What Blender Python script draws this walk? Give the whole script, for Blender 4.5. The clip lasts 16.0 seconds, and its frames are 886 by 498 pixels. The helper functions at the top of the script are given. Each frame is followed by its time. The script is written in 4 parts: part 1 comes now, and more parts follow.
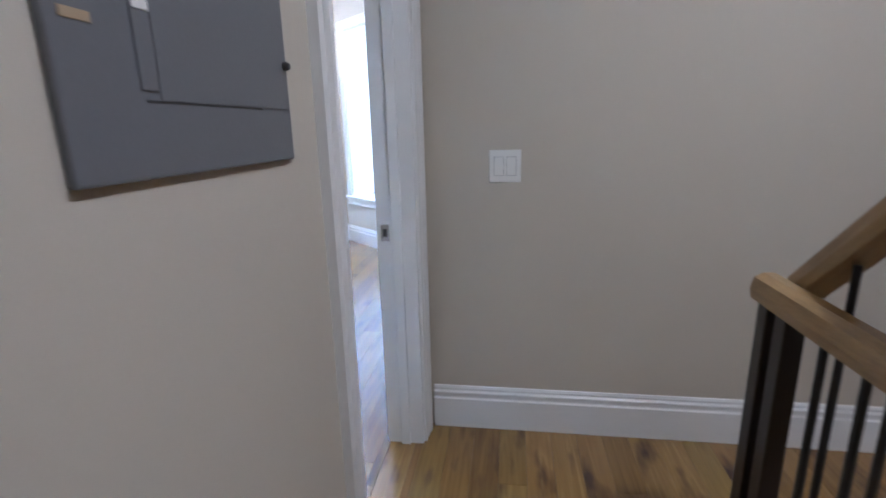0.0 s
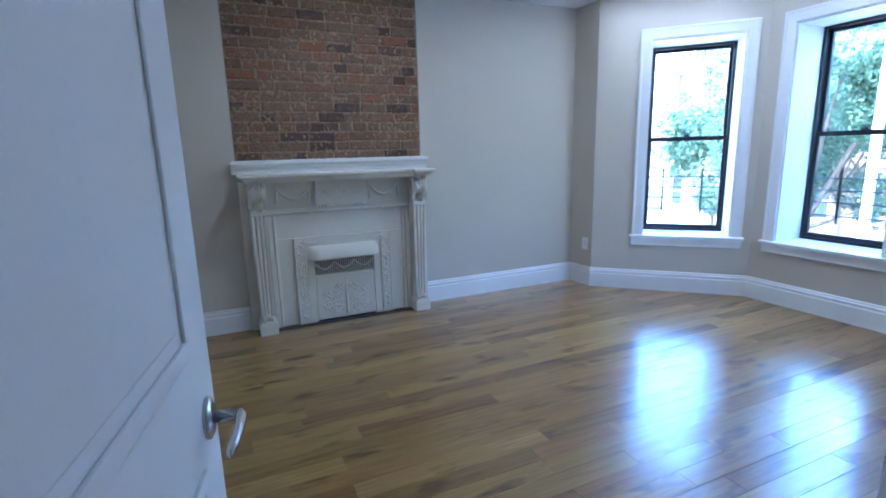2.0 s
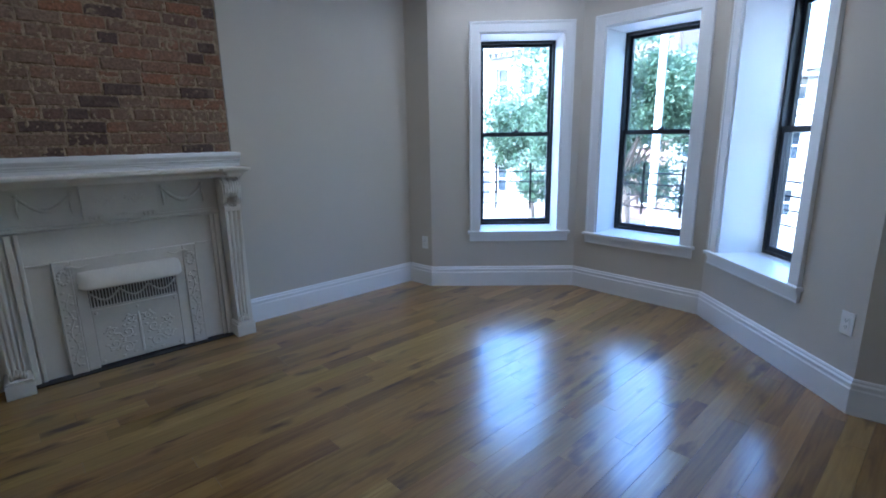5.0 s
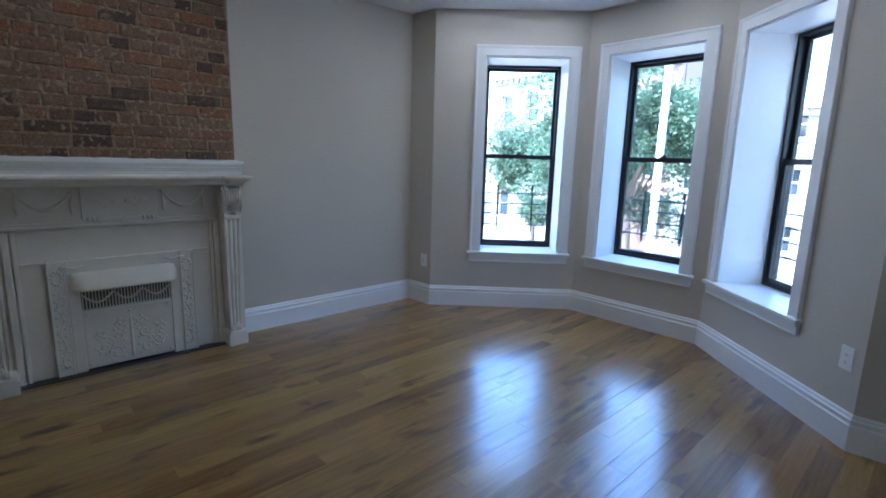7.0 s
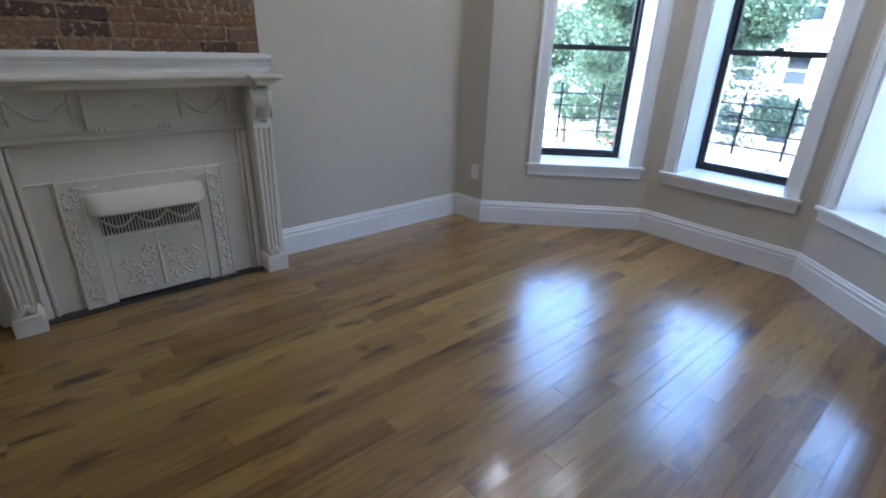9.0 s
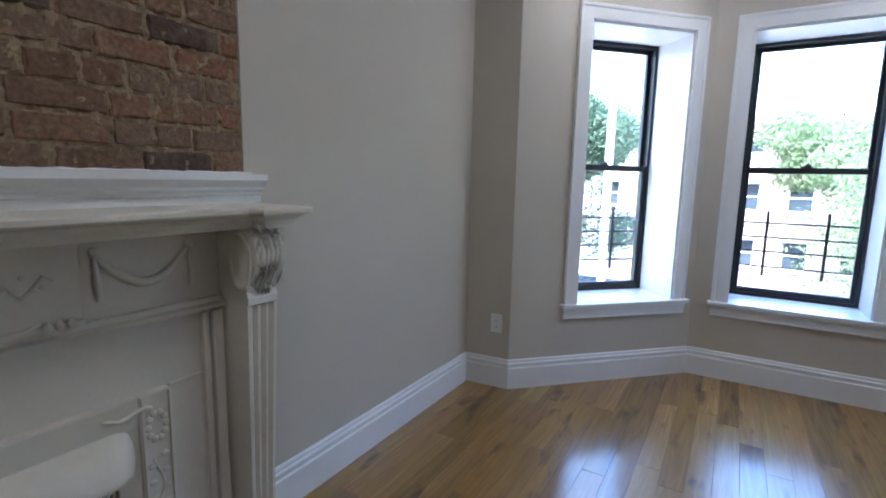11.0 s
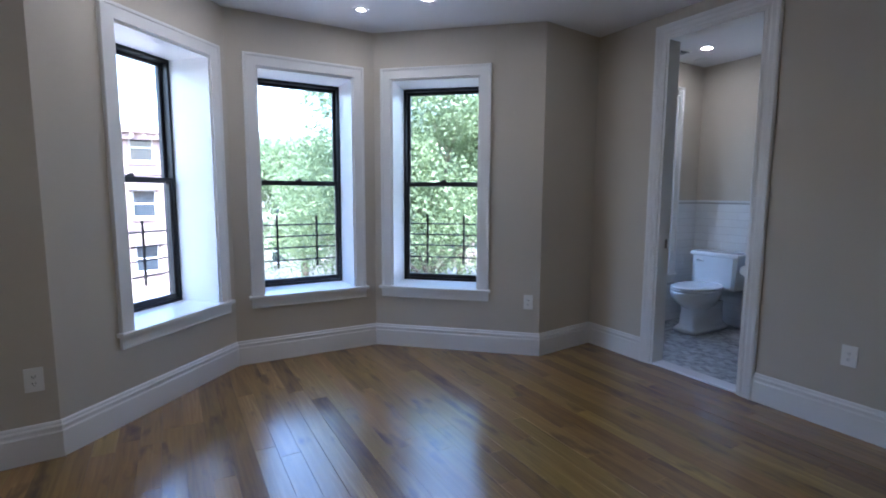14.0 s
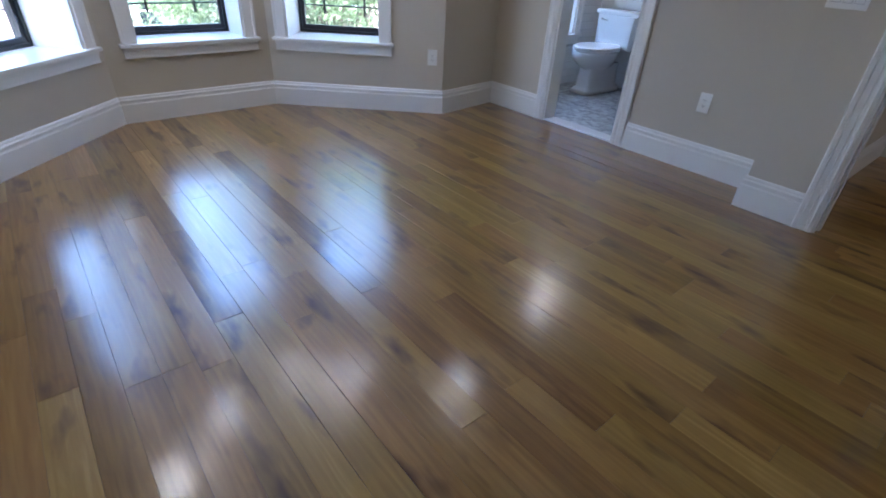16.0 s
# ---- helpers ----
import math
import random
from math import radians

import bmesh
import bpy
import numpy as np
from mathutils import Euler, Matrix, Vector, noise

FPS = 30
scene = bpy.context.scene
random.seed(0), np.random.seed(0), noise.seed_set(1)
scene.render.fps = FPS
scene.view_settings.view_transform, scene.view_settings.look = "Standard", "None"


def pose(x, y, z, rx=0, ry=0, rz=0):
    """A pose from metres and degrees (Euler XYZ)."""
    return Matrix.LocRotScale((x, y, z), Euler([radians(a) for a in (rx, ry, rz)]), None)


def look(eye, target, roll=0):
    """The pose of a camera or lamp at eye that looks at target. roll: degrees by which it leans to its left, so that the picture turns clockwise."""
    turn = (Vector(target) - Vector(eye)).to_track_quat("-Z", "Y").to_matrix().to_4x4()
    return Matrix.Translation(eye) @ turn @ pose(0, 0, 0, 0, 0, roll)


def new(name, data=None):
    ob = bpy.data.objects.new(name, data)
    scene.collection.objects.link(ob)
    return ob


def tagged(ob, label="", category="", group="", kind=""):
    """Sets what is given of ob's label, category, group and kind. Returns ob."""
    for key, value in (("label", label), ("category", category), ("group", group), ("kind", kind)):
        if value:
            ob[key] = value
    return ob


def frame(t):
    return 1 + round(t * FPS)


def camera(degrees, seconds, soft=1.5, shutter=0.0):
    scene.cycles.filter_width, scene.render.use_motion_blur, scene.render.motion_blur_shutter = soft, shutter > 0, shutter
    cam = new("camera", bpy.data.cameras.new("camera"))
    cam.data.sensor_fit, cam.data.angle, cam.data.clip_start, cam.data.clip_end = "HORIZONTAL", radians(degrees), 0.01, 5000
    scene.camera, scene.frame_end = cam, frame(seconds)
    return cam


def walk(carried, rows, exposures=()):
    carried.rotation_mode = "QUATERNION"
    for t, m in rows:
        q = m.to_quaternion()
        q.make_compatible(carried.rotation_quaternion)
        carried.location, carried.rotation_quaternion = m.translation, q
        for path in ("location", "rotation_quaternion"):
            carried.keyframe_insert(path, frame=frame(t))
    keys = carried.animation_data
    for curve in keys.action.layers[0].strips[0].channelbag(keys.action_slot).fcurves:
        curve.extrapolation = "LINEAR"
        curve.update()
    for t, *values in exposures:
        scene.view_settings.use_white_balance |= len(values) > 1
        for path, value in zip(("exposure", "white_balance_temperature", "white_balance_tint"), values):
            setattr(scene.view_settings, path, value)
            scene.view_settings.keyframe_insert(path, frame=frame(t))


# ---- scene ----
cam = camera(85, 16.0, soft=1.8, shutter=0.2)
PATH = [
    (0.0, pose(4.196, -0.630, 1.235, 75.94, 1.27, 7.93)),
    (0.5, pose(4.276, -0.208, 1.220, 73.90, 1.20, 23.46)),
    (1.0, pose(4.147, 0.130, 1.232, 75.17, -0.84, 35.78)),
    (1.5, pose(4.008, 0.389, 1.257, 78.40, 2.11, 51.28)),
    (2.0, pose(3.909, 0.526, 1.319, 78.72, 1.44, 65.79)),
    (2.5, pose(3.779, 0.600, 1.362, 77.88, 1.28, 67.68)),
    (3.0, pose(3.766, 0.652, 1.366, 78.76, 2.06, 65.94)),
    (3.5, pose(3.626, 0.706, 1.382, 78.19, -0.13, 58.99)),
    (4.0, pose(3.590, 0.756, 1.383, 78.14, 1.98, 51.09)),
    (4.5, pose(3.601, 0.799, 1.360, 77.52, 1.37, 47.08)),
    (5.0, pose(3.593, 0.780, 1.367, 77.06, 0.89, 46.91)),
    (5.2, pose(3.592, 0.789, 1.358, 79.99, -0.79, 46.64)),
    (7.3, pose(3.592, 0.792, 1.326, 79.30, -1.96, 47.78)),
    (7.5, pose(3.596, 0.791, 1.297, 73.14, -2.16, 48.84)),
    (8.0, pose(3.534, 0.780, 1.300, 59.22, -2.68, 50.40)),
    (8.5, pose(3.389, 0.819, 1.333, 62.81, -0.44, 47.30)),
    (9.0, pose(3.031, 0.919, 1.381, 66.98, -1.81, 49.78)),
    (9.2, pose(3.000, 0.967, 1.374, 68.42, -1.42, 52.49)),
    (11.3, pose(1.268, 1.022, 1.284, 83.94, -1.37, 27.80)),
    (11.5, pose(1.233, 0.998, 1.305, 85.05, -1.65, 25.83)),
    (12.0, pose(0.993, 0.945, 1.335, 86.89, -1.02, 15.59)),
    (12.5, pose(0.883, 0.948, 1.359, 88.29, -0.36, 7.74)),
    (13.0, pose(0.764, 0.887, 1.357, 85.70, -0.42, -9.74)),
    (13.5, pose(0.777, 0.813, 1.344, 83.55, 0.18, -21.84)),
    (14.0, pose(0.809, 0.783, 1.307, 83.47, -0.27, -29.55)),
    (14.5, pose(0.830, 0.721, 1.278, 78.16, -0.34, -32.63)),
    (15.0, pose(0.864, 0.694, 1.222, 68.19, -0.50, -30.08)),
    (15.5, pose(0.795, 0.643, 1.174, 60.27, 0.17, -37.54)),
    (16.0, pose(0.774, 0.605, 1.168, 58.25, -2.85, -39.25)),
]
EXPOSURES = [(0.0, 5.92, 4850, 17), (0.5, 5.92, 4650, 15), (0.8, 5.87, 4550, 15), (2.0, 5.15, 4300, 14), (3.5, 4.62, 4350, 14), (5.0, 4.3, 4600, 15), (7.5, 4.2, 4800, 15), (8.2, 4.42, 4950, 17), (9.0, 4.6, 5100, 17), (11.5, 4.35, 5150, 18), (12.5, 4.08, 5150, 20), (13.5, 3.93, 5150, 20), (15.0, 4.1, 5250, 20), (16.0, 4.65, 5300, 19)]
walk(cam, PATH, EXPOSURES)

# ---- light ----
world = bpy.data.worlds.new("sky")
scene.world = world
world.use_nodes = True
wn = world.node_tree
sky = wn.nodes.new("ShaderNodeTexSky")
sky.sky_type = "NISHITA"
sky.sun_disc = False
sky.sun_elevation, sky.sun_rotation = radians(52), radians(200)
sky.air_density, sky.dust_density, sky.ozone_density = 1.4, 3.0, 1.5
wn.links.new(sky.outputs[0], wn.nodes["Background"].inputs[0])
wn.nodes["Background"].inputs[1].default_value = 0.15
sun = new("sun", bpy.data.lights.new("sun", "SUN"))
sun.data.energy, sun.data.angle, sun.data.color = 2.0, radians(0.6), (1.0, 0.95, 0.86)
sun.matrix_world = look((-3.0, -8.0, 12.0), (0.0, 0.0, 0.0))
sun.location = (2, -4, 20)


# ---- materials ----
def material(name, base, rough=0.5, metal=0.0, spread=0.12, grain=8.0, fine=90.0, bump=0.0, per="", stretch=(1, 1, 1), coat=0.0, spec=0.5, vary=0.28):
    """A principled material with colour variation at two scales and a fine relief. per: 'object' or 'island' varies whole pieces."""
    m = bpy.data.materials.new(name)
    m.use_nodes = True
    n, l = m.node_tree.nodes, m.node_tree.links
    b = n["Principled BSDF"]
    co = n.new("ShaderNodeTexCoord")
    mp = n.new("ShaderNodeMapping")
    mp.inputs["Scale"].default_value = stretch
    l.new(co.outputs["Object"], mp.inputs[0])
    a1, a2 = n.new("ShaderNodeTexNoise"), n.new("ShaderNodeTexNoise")
    a1.inputs["Scale"].default_value, a2.inputs["Scale"].default_value = grain, fine
    a1.inputs["Detail"].default_value = a2.inputs["Detail"].default_value = 5
    l.new(mp.outputs[0], a1.inputs[0])
    l.new(mp.outputs[0], a2.inputs[0])
    mix = n.new("ShaderNodeMath")
    mix.operation = "MULTIPLY_ADD"
    l.new(a1.outputs[0], mix.inputs[0])
    mix.inputs[1].default_value = 0.65
    half = n.new("ShaderNodeMath")
    half.operation = "MULTIPLY"
    half.inputs[1].default_value = 0.35
    l.new(a2.outputs[0], half.inputs[0])
    l.new(half.outputs[0], mix.inputs[2])
    ramp = n.new("ShaderNodeMapRange")
    ramp.inputs["From Min"].default_value, ramp.inputs["From Max"].default_value = 0.3, 0.7
    ramp.inputs["To Min"].default_value, ramp.inputs["To Max"].default_value = 1 - spread, 1 + spread
    l.new(mix.outputs[0], ramp.inputs[0])
    hsv = n.new("ShaderNodeHueSaturation")
    hsv.inputs["Color"].default_value = (*base, 1)
    value = ramp.outputs[0]
    if per:
        rnd = n.new("ShaderNodeObjectInfo" if per == "object" else "ShaderNodeNewGeometry")
        rr = n.new("ShaderNodeMapRange")
        rr.inputs["To Min"].default_value, rr.inputs["To Max"].default_value = 1 - vary, 1 + vary
        l.new(rnd.outputs["Random" if per == "object" else "Random Per Island"], rr.inputs[0])
        mul = n.new("ShaderNodeMath")
        mul.operation = "MULTIPLY"
        l.new(rr.outputs[0], mul.inputs[0])
        l.new(value, mul.inputs[1])
        value = mul.outputs[0]
    l.new(value, hsv.inputs["Value"])
    l.new(hsv.outputs[0], b.inputs["Base Color"])
    b.inputs["Roughness"].default_value = rough
    b.inputs["Metallic"].default_value = metal
    b.inputs["Coat Weight"].default_value = coat
    b.inputs["Specular IOR Level"].default_value = spec
    if bump:
        bp = n.new("ShaderNodeBump")
        bp.inputs["Strength"].default_value = bump
        bp.inputs["Distance"].default_value = 0.002
        l.new(a2.outputs[0], bp.inputs["Height"])
        l.new(bp.outputs[0], b.inputs["Normal"])
    return m


def oak_floor():
    """Varnished oak: each board its own tone, streaky grain along y, dark knots, a glossy coat."""
    m = bpy.data.materials.new("oak_floor")
    m.use_nodes = True
    n, l = m.node_tree.nodes, m.node_tree.links
    b = n["Principled BSDF"]
    co, info = n.new("ShaderNodeTexCoord"), n.new("ShaderNodeObjectInfo")
    shift = n.new("ShaderNodeVectorMath")
    shift.operation = "MULTIPLY_ADD"
    l.new(info.outputs["Random"], shift.inputs[0])
    shift.inputs[1].default_value = (37, 91, 13)
    l.new(co.outputs["Object"], shift.inputs[2])
    mp = n.new("ShaderNodeMapping")
    mp.inputs["Scale"].default_value = (24, 1.7, 24)
    l.new(shift.outputs[0], mp.inputs[0])
    grain = n.new("ShaderNodeTexNoise")
    grain.inputs["Scale"].default_value, grain.inputs["Detail"].default_value, grain.inputs["Distortion"].default_value = 1.4, 8, 0.9
    l.new(mp.outputs[0], grain.inputs[0])
    mp2 = n.new("ShaderNodeMapping")
    mp2.inputs["Scale"].default_value = (9, 2.6, 9)
    l.new(shift.outputs[0], mp2.inputs[0])
    knots = n.new("ShaderNodeTexNoise")
    knots.inputs["Scale"].default_value, knots.inputs["Detail"].default_value = 1.1, 3
    l.new(mp2.outputs[0], knots.inputs[0])
    mp3 = n.new("ShaderNodeMapping")
    mp3.inputs["Scale"].default_value = (1.0, 0.085, 1.0)
    l.new(shift.outputs[0], mp3.inputs[0])
    rings = n.new("ShaderNodeTexWave")
    rings.wave_type, rings.bands_direction = "BANDS", "X"
    for key, v in (("Scale", 14.0), ("Distortion", 9.0), ("Detail", 3.0), ("Detail Scale", 1.6), ("Detail Roughness", 0.6)):
        rings.inputs[key].default_value = v
    l.new(mp3.outputs[0], rings.inputs[0])
    tone = n.new("ShaderNodeValToRGB")
    e = tone.color_ramp.elements
    e[0].position, e[0].color = 0.0, (0.115, 0.058, 0.013, 1)
    e[1].position, e[1].color = 1.0, (0.440, 0.290, 0.085, 1)
    k = e.new(0.35)
    k.color = (0.215, 0.124, 0.027, 1)
    k = e.new(0.75)
    k.color = (0.305, 0.187, 0.046, 1)
    mixv = n.new("ShaderNodeMath")
    mixv.operation = "MULTIPLY_ADD"
    figure = n.new("ShaderNodeMath")
    figure.operation = "MULTIPLY_ADD"
    figure.inputs[1].default_value = 0.09
    l.new(rings.outputs["Fac"], figure.inputs[0])
    l.new(grain.outputs[0], figure.inputs[2])
    l.new(figure.outputs[0], mixv.inputs[0])
    mixv.inputs[1].default_value = 0.86
    off = n.new("ShaderNodeMapRange")
    off.inputs["To Min"].default_value, off.inputs["To Max"].default_value = -0.25, 0.29
    l.new(info.outputs["Random"], off.inputs[0])
    l.new(off.outputs[0], mixv.inputs[2])
    l.new(mixv.outputs[0], tone.inputs[0])
    dark = n.new("ShaderNodeMapRange")
    dark.inputs["From Min"].default_value, dark.inputs["From Max"].default_value = 0.575, 0.74
    l.new(knots.outputs[0], dark.inputs[0])
    mx = n.new("ShaderNodeMix")
    mx.data_type = "RGBA"
    mx.inputs[7].default_value = (0.060, 0.027, 0.010, 1)
    l.new(dark.outputs[0], mx.inputs[0])
    l.new(tone.outputs[0], mx.inputs[6])
    part_of = n.new("ShaderNodeMath")
    part_of.operation = "MULTIPLY"
    part_of.inputs[1].default_value = 17.3
    l.new(info.outputs["Random"], part_of.inputs[0])
    frac = n.new("ShaderNodeMath")
    frac.operation = "FRACT"
    l.new(part_of.outputs[0], frac.inputs[0])
    lean = n.new("ShaderNodeMapRange")
    lean.inputs["To Min"].default_value, lean.inputs["To Max"].default_value = 0.488, 0.505
    l.new(frac.outputs[0], lean.inputs[0])
    hue = n.new("ShaderNodeHueSaturation")
    l.new(lean.outputs[0], hue.inputs["Hue"])
    l.new(mx.outputs[2], hue.inputs["Color"])
    l.new(hue.outputs[0], b.inputs["Base Color"])
    b.inputs["Roughness"].default_value = 0.34
    b.inputs["Specular IOR Level"].default_value = 0.15
    b.inputs["Coat Weight"].default_value = 1.0
    sheen = n.new("ShaderNodeMapRange")
    sheen.inputs["To Min"].default_value, sheen.inputs["To Max"].default_value = 0.17, 0.24
    l.new(info.outputs["Random"], sheen.inputs[0])
    l.new(sheen.outputs[0], b.inputs["Coat Roughness"])
    b.inputs["Coat IOR"].default_value = 1.70
    wave = n.new("ShaderNodeTexNoise")
    wave.inputs["Scale"].default_value = 3.0
    l.new(shift.outputs[0], wave.inputs[0])
    bp, bp2 = n.new("ShaderNodeBump"), n.new("ShaderNodeBump")
    bp.inputs["Strength"].default_value, bp.inputs["Distance"].default_value = 0.22, 0.001
    bp2.inputs["Strength"].default_value, bp2.inputs["Distance"].default_value = 0.10, 0.008
    l.new(figure.outputs[0], bp.inputs["Height"])
    l.new(wave.outputs[0], bp2.inputs["Height"])
    l.new(bp.outputs[0], bp2.inputs["Normal"])
    l.new(bp2.outputs[0], b.inputs["Normal"])
    l.new(bp2.outputs[0], b.inputs["Coat Normal"])
    return m


def brick_mat(name, dark, light, per):
    m = bpy.data.materials.new(name)
    m.use_nodes = True
    n, l = m.node_tree.nodes, m.node_tree.links
    b = n["Principled BSDF"]
    rnd = n.new("ShaderNodeObjectInfo" if per == "object" else "ShaderNodeNewGeometry")
    value = rnd.outputs["Random" if per == "object" else "Random Per Island"]
    ramp = n.new("ShaderNodeValToRGB")
    ramp.color_ramp.interpolation = "CONSTANT"
    e = ramp.color_ramp.elements
    e[0].position, e[0].color = 0.0, (*dark, 1)
    e[1].position, e[1].color = 0.10, (*light, 1)
    for at, k in ((0.30, (0.88, 0.98, 1.05)), (0.48, (1.05, 0.95, 0.90)), (0.62, (0.78, 0.82, 0.86)), (0.76, (0.95, 1.08, 1.15)), (0.88, (0.66, 0.66, 0.78)), (0.95, (1.12, 0.92, 0.80))):
        e.new(at).color = tuple(c * f for c, f in zip(light, k)) + (1,)
    l.new(value, ramp.inputs[0])
    geo = n.new("ShaderNodeTexCoord")
    add = n.new("ShaderNodeVectorMath")
    add.operation = "MULTIPLY_ADD"
    l.new(value, add.inputs[0])
    add.inputs[1].default_value = (11, 23, 31)
    l.new(geo.outputs["Object"], add.inputs[2])
    n1, n2 = n.new("ShaderNodeTexNoise"), n.new("ShaderNodeTexNoise")
    n1.inputs["Scale"].default_value, n2.inputs["Scale"].default_value = 13, 70
    n1.inputs["Detail"].default_value = n2.inputs["Detail"].default_value = 6
    l.new(add.outputs[0], n1.inputs[0])
    l.new(add.outputs[0], n2.inputs[0])
    chalk = n.new("ShaderNodeMapRange")
    chalk.inputs["From Min"].default_value, chalk.inputs["From Max"].default_value = 0.52, 0.70
    chalk.inputs["To Max"].default_value = 0.5
    l.new(n1.outputs[0], chalk.inputs[0])
    mx = n.new("ShaderNodeMix")
    mx.data_type = "RGBA"
    mx.inputs[7].default_value = (0.24, 0.18, 0.115, 1)
    l.new(chalk.outputs[0], mx.inputs[0])
    l.new(ramp.outputs[0], mx.inputs[6])
    hsv = n.new("ShaderNodeHueSaturation")
    v = n.new("ShaderNodeMapRange")
    v.inputs["From Min"].default_value, v.inputs["From Max"].default_value = 0.25, 0.75
    v.inputs["To Min"].default_value, v.inputs["To Max"].default_value = 0.55, 1.45
    l.new(n2.outputs[0], v.inputs[0])
    l.new(v.outputs[0], hsv.inputs["Value"])
    l.new(mx.outputs[2], hsv.inputs["Color"])
    l.new(hsv.outputs[0], b.inputs["Base Color"])
    b.inputs["Roughness"].default_value = 0.9
    bp = n.new("ShaderNodeBump")
    bp.inputs["Strength"].default_value, bp.inputs["Distance"].default_value = 0.8, 0.004
    l.new(n2.outputs[0], bp.inputs["Height"])
    l.new(bp.outputs[0], b.inputs["Normal"])
    return m


def glass_mat():
    m = bpy.data.materials.new("window_glass")
    m.use_nodes = True
    n, l = m.node_tree.nodes, m.node_tree.links
    n.remove(n["Principled BSDF"])
    t, g, mx, lw = n.new("ShaderNodeBsdfTransparent"), n.new("ShaderNodeBsdfGlossy"), n.new("ShaderNodeMixShader"), n.new("ShaderNodeLayerWeight")
    t.inputs[0].default_value = (0.90, 0.92, 0.92, 1)
    g.inputs["Roughness"].default_value = 0.02
    pw, ml = n.new("ShaderNodeMath"), n.new("ShaderNodeMath")
    pw.operation, ml.operation = "POWER", "MULTIPLY_ADD"
    pw.inputs[1].default_value = 5.0
    ml.inputs[1].default_value, ml.inputs[2].default_value = 0.5, 0.03
    l.new(lw.outputs["Facing"], pw.inputs[0])
    l.new(pw.outputs[0], ml.inputs[0])
    l.new(ml.outputs[0], mx.inputs[0])
    l.new(t.outputs[0], mx.inputs[1])
    l.new(g.outputs[0], mx.inputs[2])
    l.new(mx.outputs[0], n["Material Output"].inputs[0])
    return m


def glow_mat(name, colour, strength):
    m = bpy.data.materials.new(name)
    m.use_nodes = True
    b = m.node_tree.nodes["Principled BSDF"]
    b.inputs["Base Color"].default_value = (0.8, 0.8, 0.8, 1)
    b.inputs["Emission Color"].default_value = (*colour, 1)
    b.inputs["Emission Strength"].default_value = strength
    return m


def leaf_mat(name, low, high):
    m = bpy.data.materials.new(name)
    m.use_nodes = True
    n, l = m.node_tree.nodes, m.node_tree.links
    b = n["Principled BSDF"]
    geo, ramp = n.new("ShaderNodeNewGeometry"), n.new("ShaderNodeValToRGB")
    ramp.color_ramp.elements[0].color, ramp.color_ramp.elements[1].color = (*low, 1), (*high, 1)
    l.new(geo.outputs["Random Per Island"], ramp.inputs[0])
    l.new(ramp.outputs[0], b.inputs["Base Color"])
    b.inputs["Roughness"].default_value = 0.5
    tr, mx = n.new("ShaderNodeBsdfTranslucent"), n.new("ShaderNodeMixShader")
    l.new(ramp.outputs[0], tr.inputs[0])
    mx.inputs[0].default_value = 0.45
    l.new(b.outputs[0], mx.inputs[1])
    l.new(tr.outputs[0], mx.inputs[2])
    l.new(mx.outputs[0], n["Material Output"].inputs[0])
    return m


WALL = material("greige_wall_paint", (0.56, 0.515, 0.435), 0.6, spread=0.025, grain=1.5, fine=260, bump=0.12, spec=0.3)
TRIM = material("white_trim_paint", (0.78, 0.78, 0.77), 0.32, spread=0.02, grain=3, fine=120, bump=0.05)
CEIL = material("white_ceiling_paint", (0.80, 0.80, 0.80), 0.75, spread=0.02, grain=2, fine=200, bump=0.06, spec=0.2)
DOORP = material("white_door_paint", (0.80, 0.81, 0.82), 0.35, spread=0.02, grain=3, fine=160, bump=0.06)
CREAM = material("aged_cream_paint", (0.70, 0.655, 0.565), 0.42, spread=0.06, grain=6, fine=70, bump=0.25)
OAK = oak_floor()
RAILWOOD = material("oak_handrail", (0.30, 0.19, 0.075), 0.35, spread=0.25, grain=10, fine=60, bump=0.1, stretch=(8, 1, 8), coat=0.3)
BRICK = brick_mat("old_brick", (0.088, 0.054, 0.042), (0.208, 0.116, 0.066), "object")
BRICKROW = brick_mat("old_brick_far", (0.088, 0.054, 0.042), (0.208, 0.116, 0.066), "island")
MORTAR = material("lime_mortar", (0.30, 0.22, 0.13), 0.95, spread=0.35, grain=14, fine=120, bump=0.9)
BLACK = material("black_window_paint", (0.014, 0.015, 0.017), 0.4, spread=0.2, grain=6, fine=100, bump=0.05)
IRON = material("black_iron", (0.012, 0.012, 0.013), 0.5, spread=0.25, grain=20, fine=150, bump=0.2)
SLATE = material("dark_slate", (0.035, 0.034, 0.035), 0.55, spread=0.3, grain=12, fine=90, bump=0.3)
PLATE = material("white_plastic", (0.82, 0.82, 0.80), 0.35, spread=0.01, grain=10, fine=100)
SLOT = material("dark_slot", (0.05, 0.05, 0.05), 0.6, spread=0.1)
NICKEL = material("satin_nickel", (0.55, 0.53, 0.50), 0.24, metal=1.0, spread=0.06, grain=30, fine=200, bump=0.05)
STEEL = material("grey_enamelled_steel", (0.15, 0.155, 0.17), 0.42, spread=0.05, grain=5, fine=180, bump=0.08)
TANLABEL = material("tan_label", (0.42, 0.32, 0.20), 0.6, spread=0.1)
GLASS = glass_mat()
LAMP = glow_mat("downlight_glow", (1.0, 0.91, 0.75), 19.0)
PORCELAIN = material("white_porcelain", (0.82, 0.83, 0.84), 0.12, spread=0.01, grain=3, fine=60, coat=0.4)
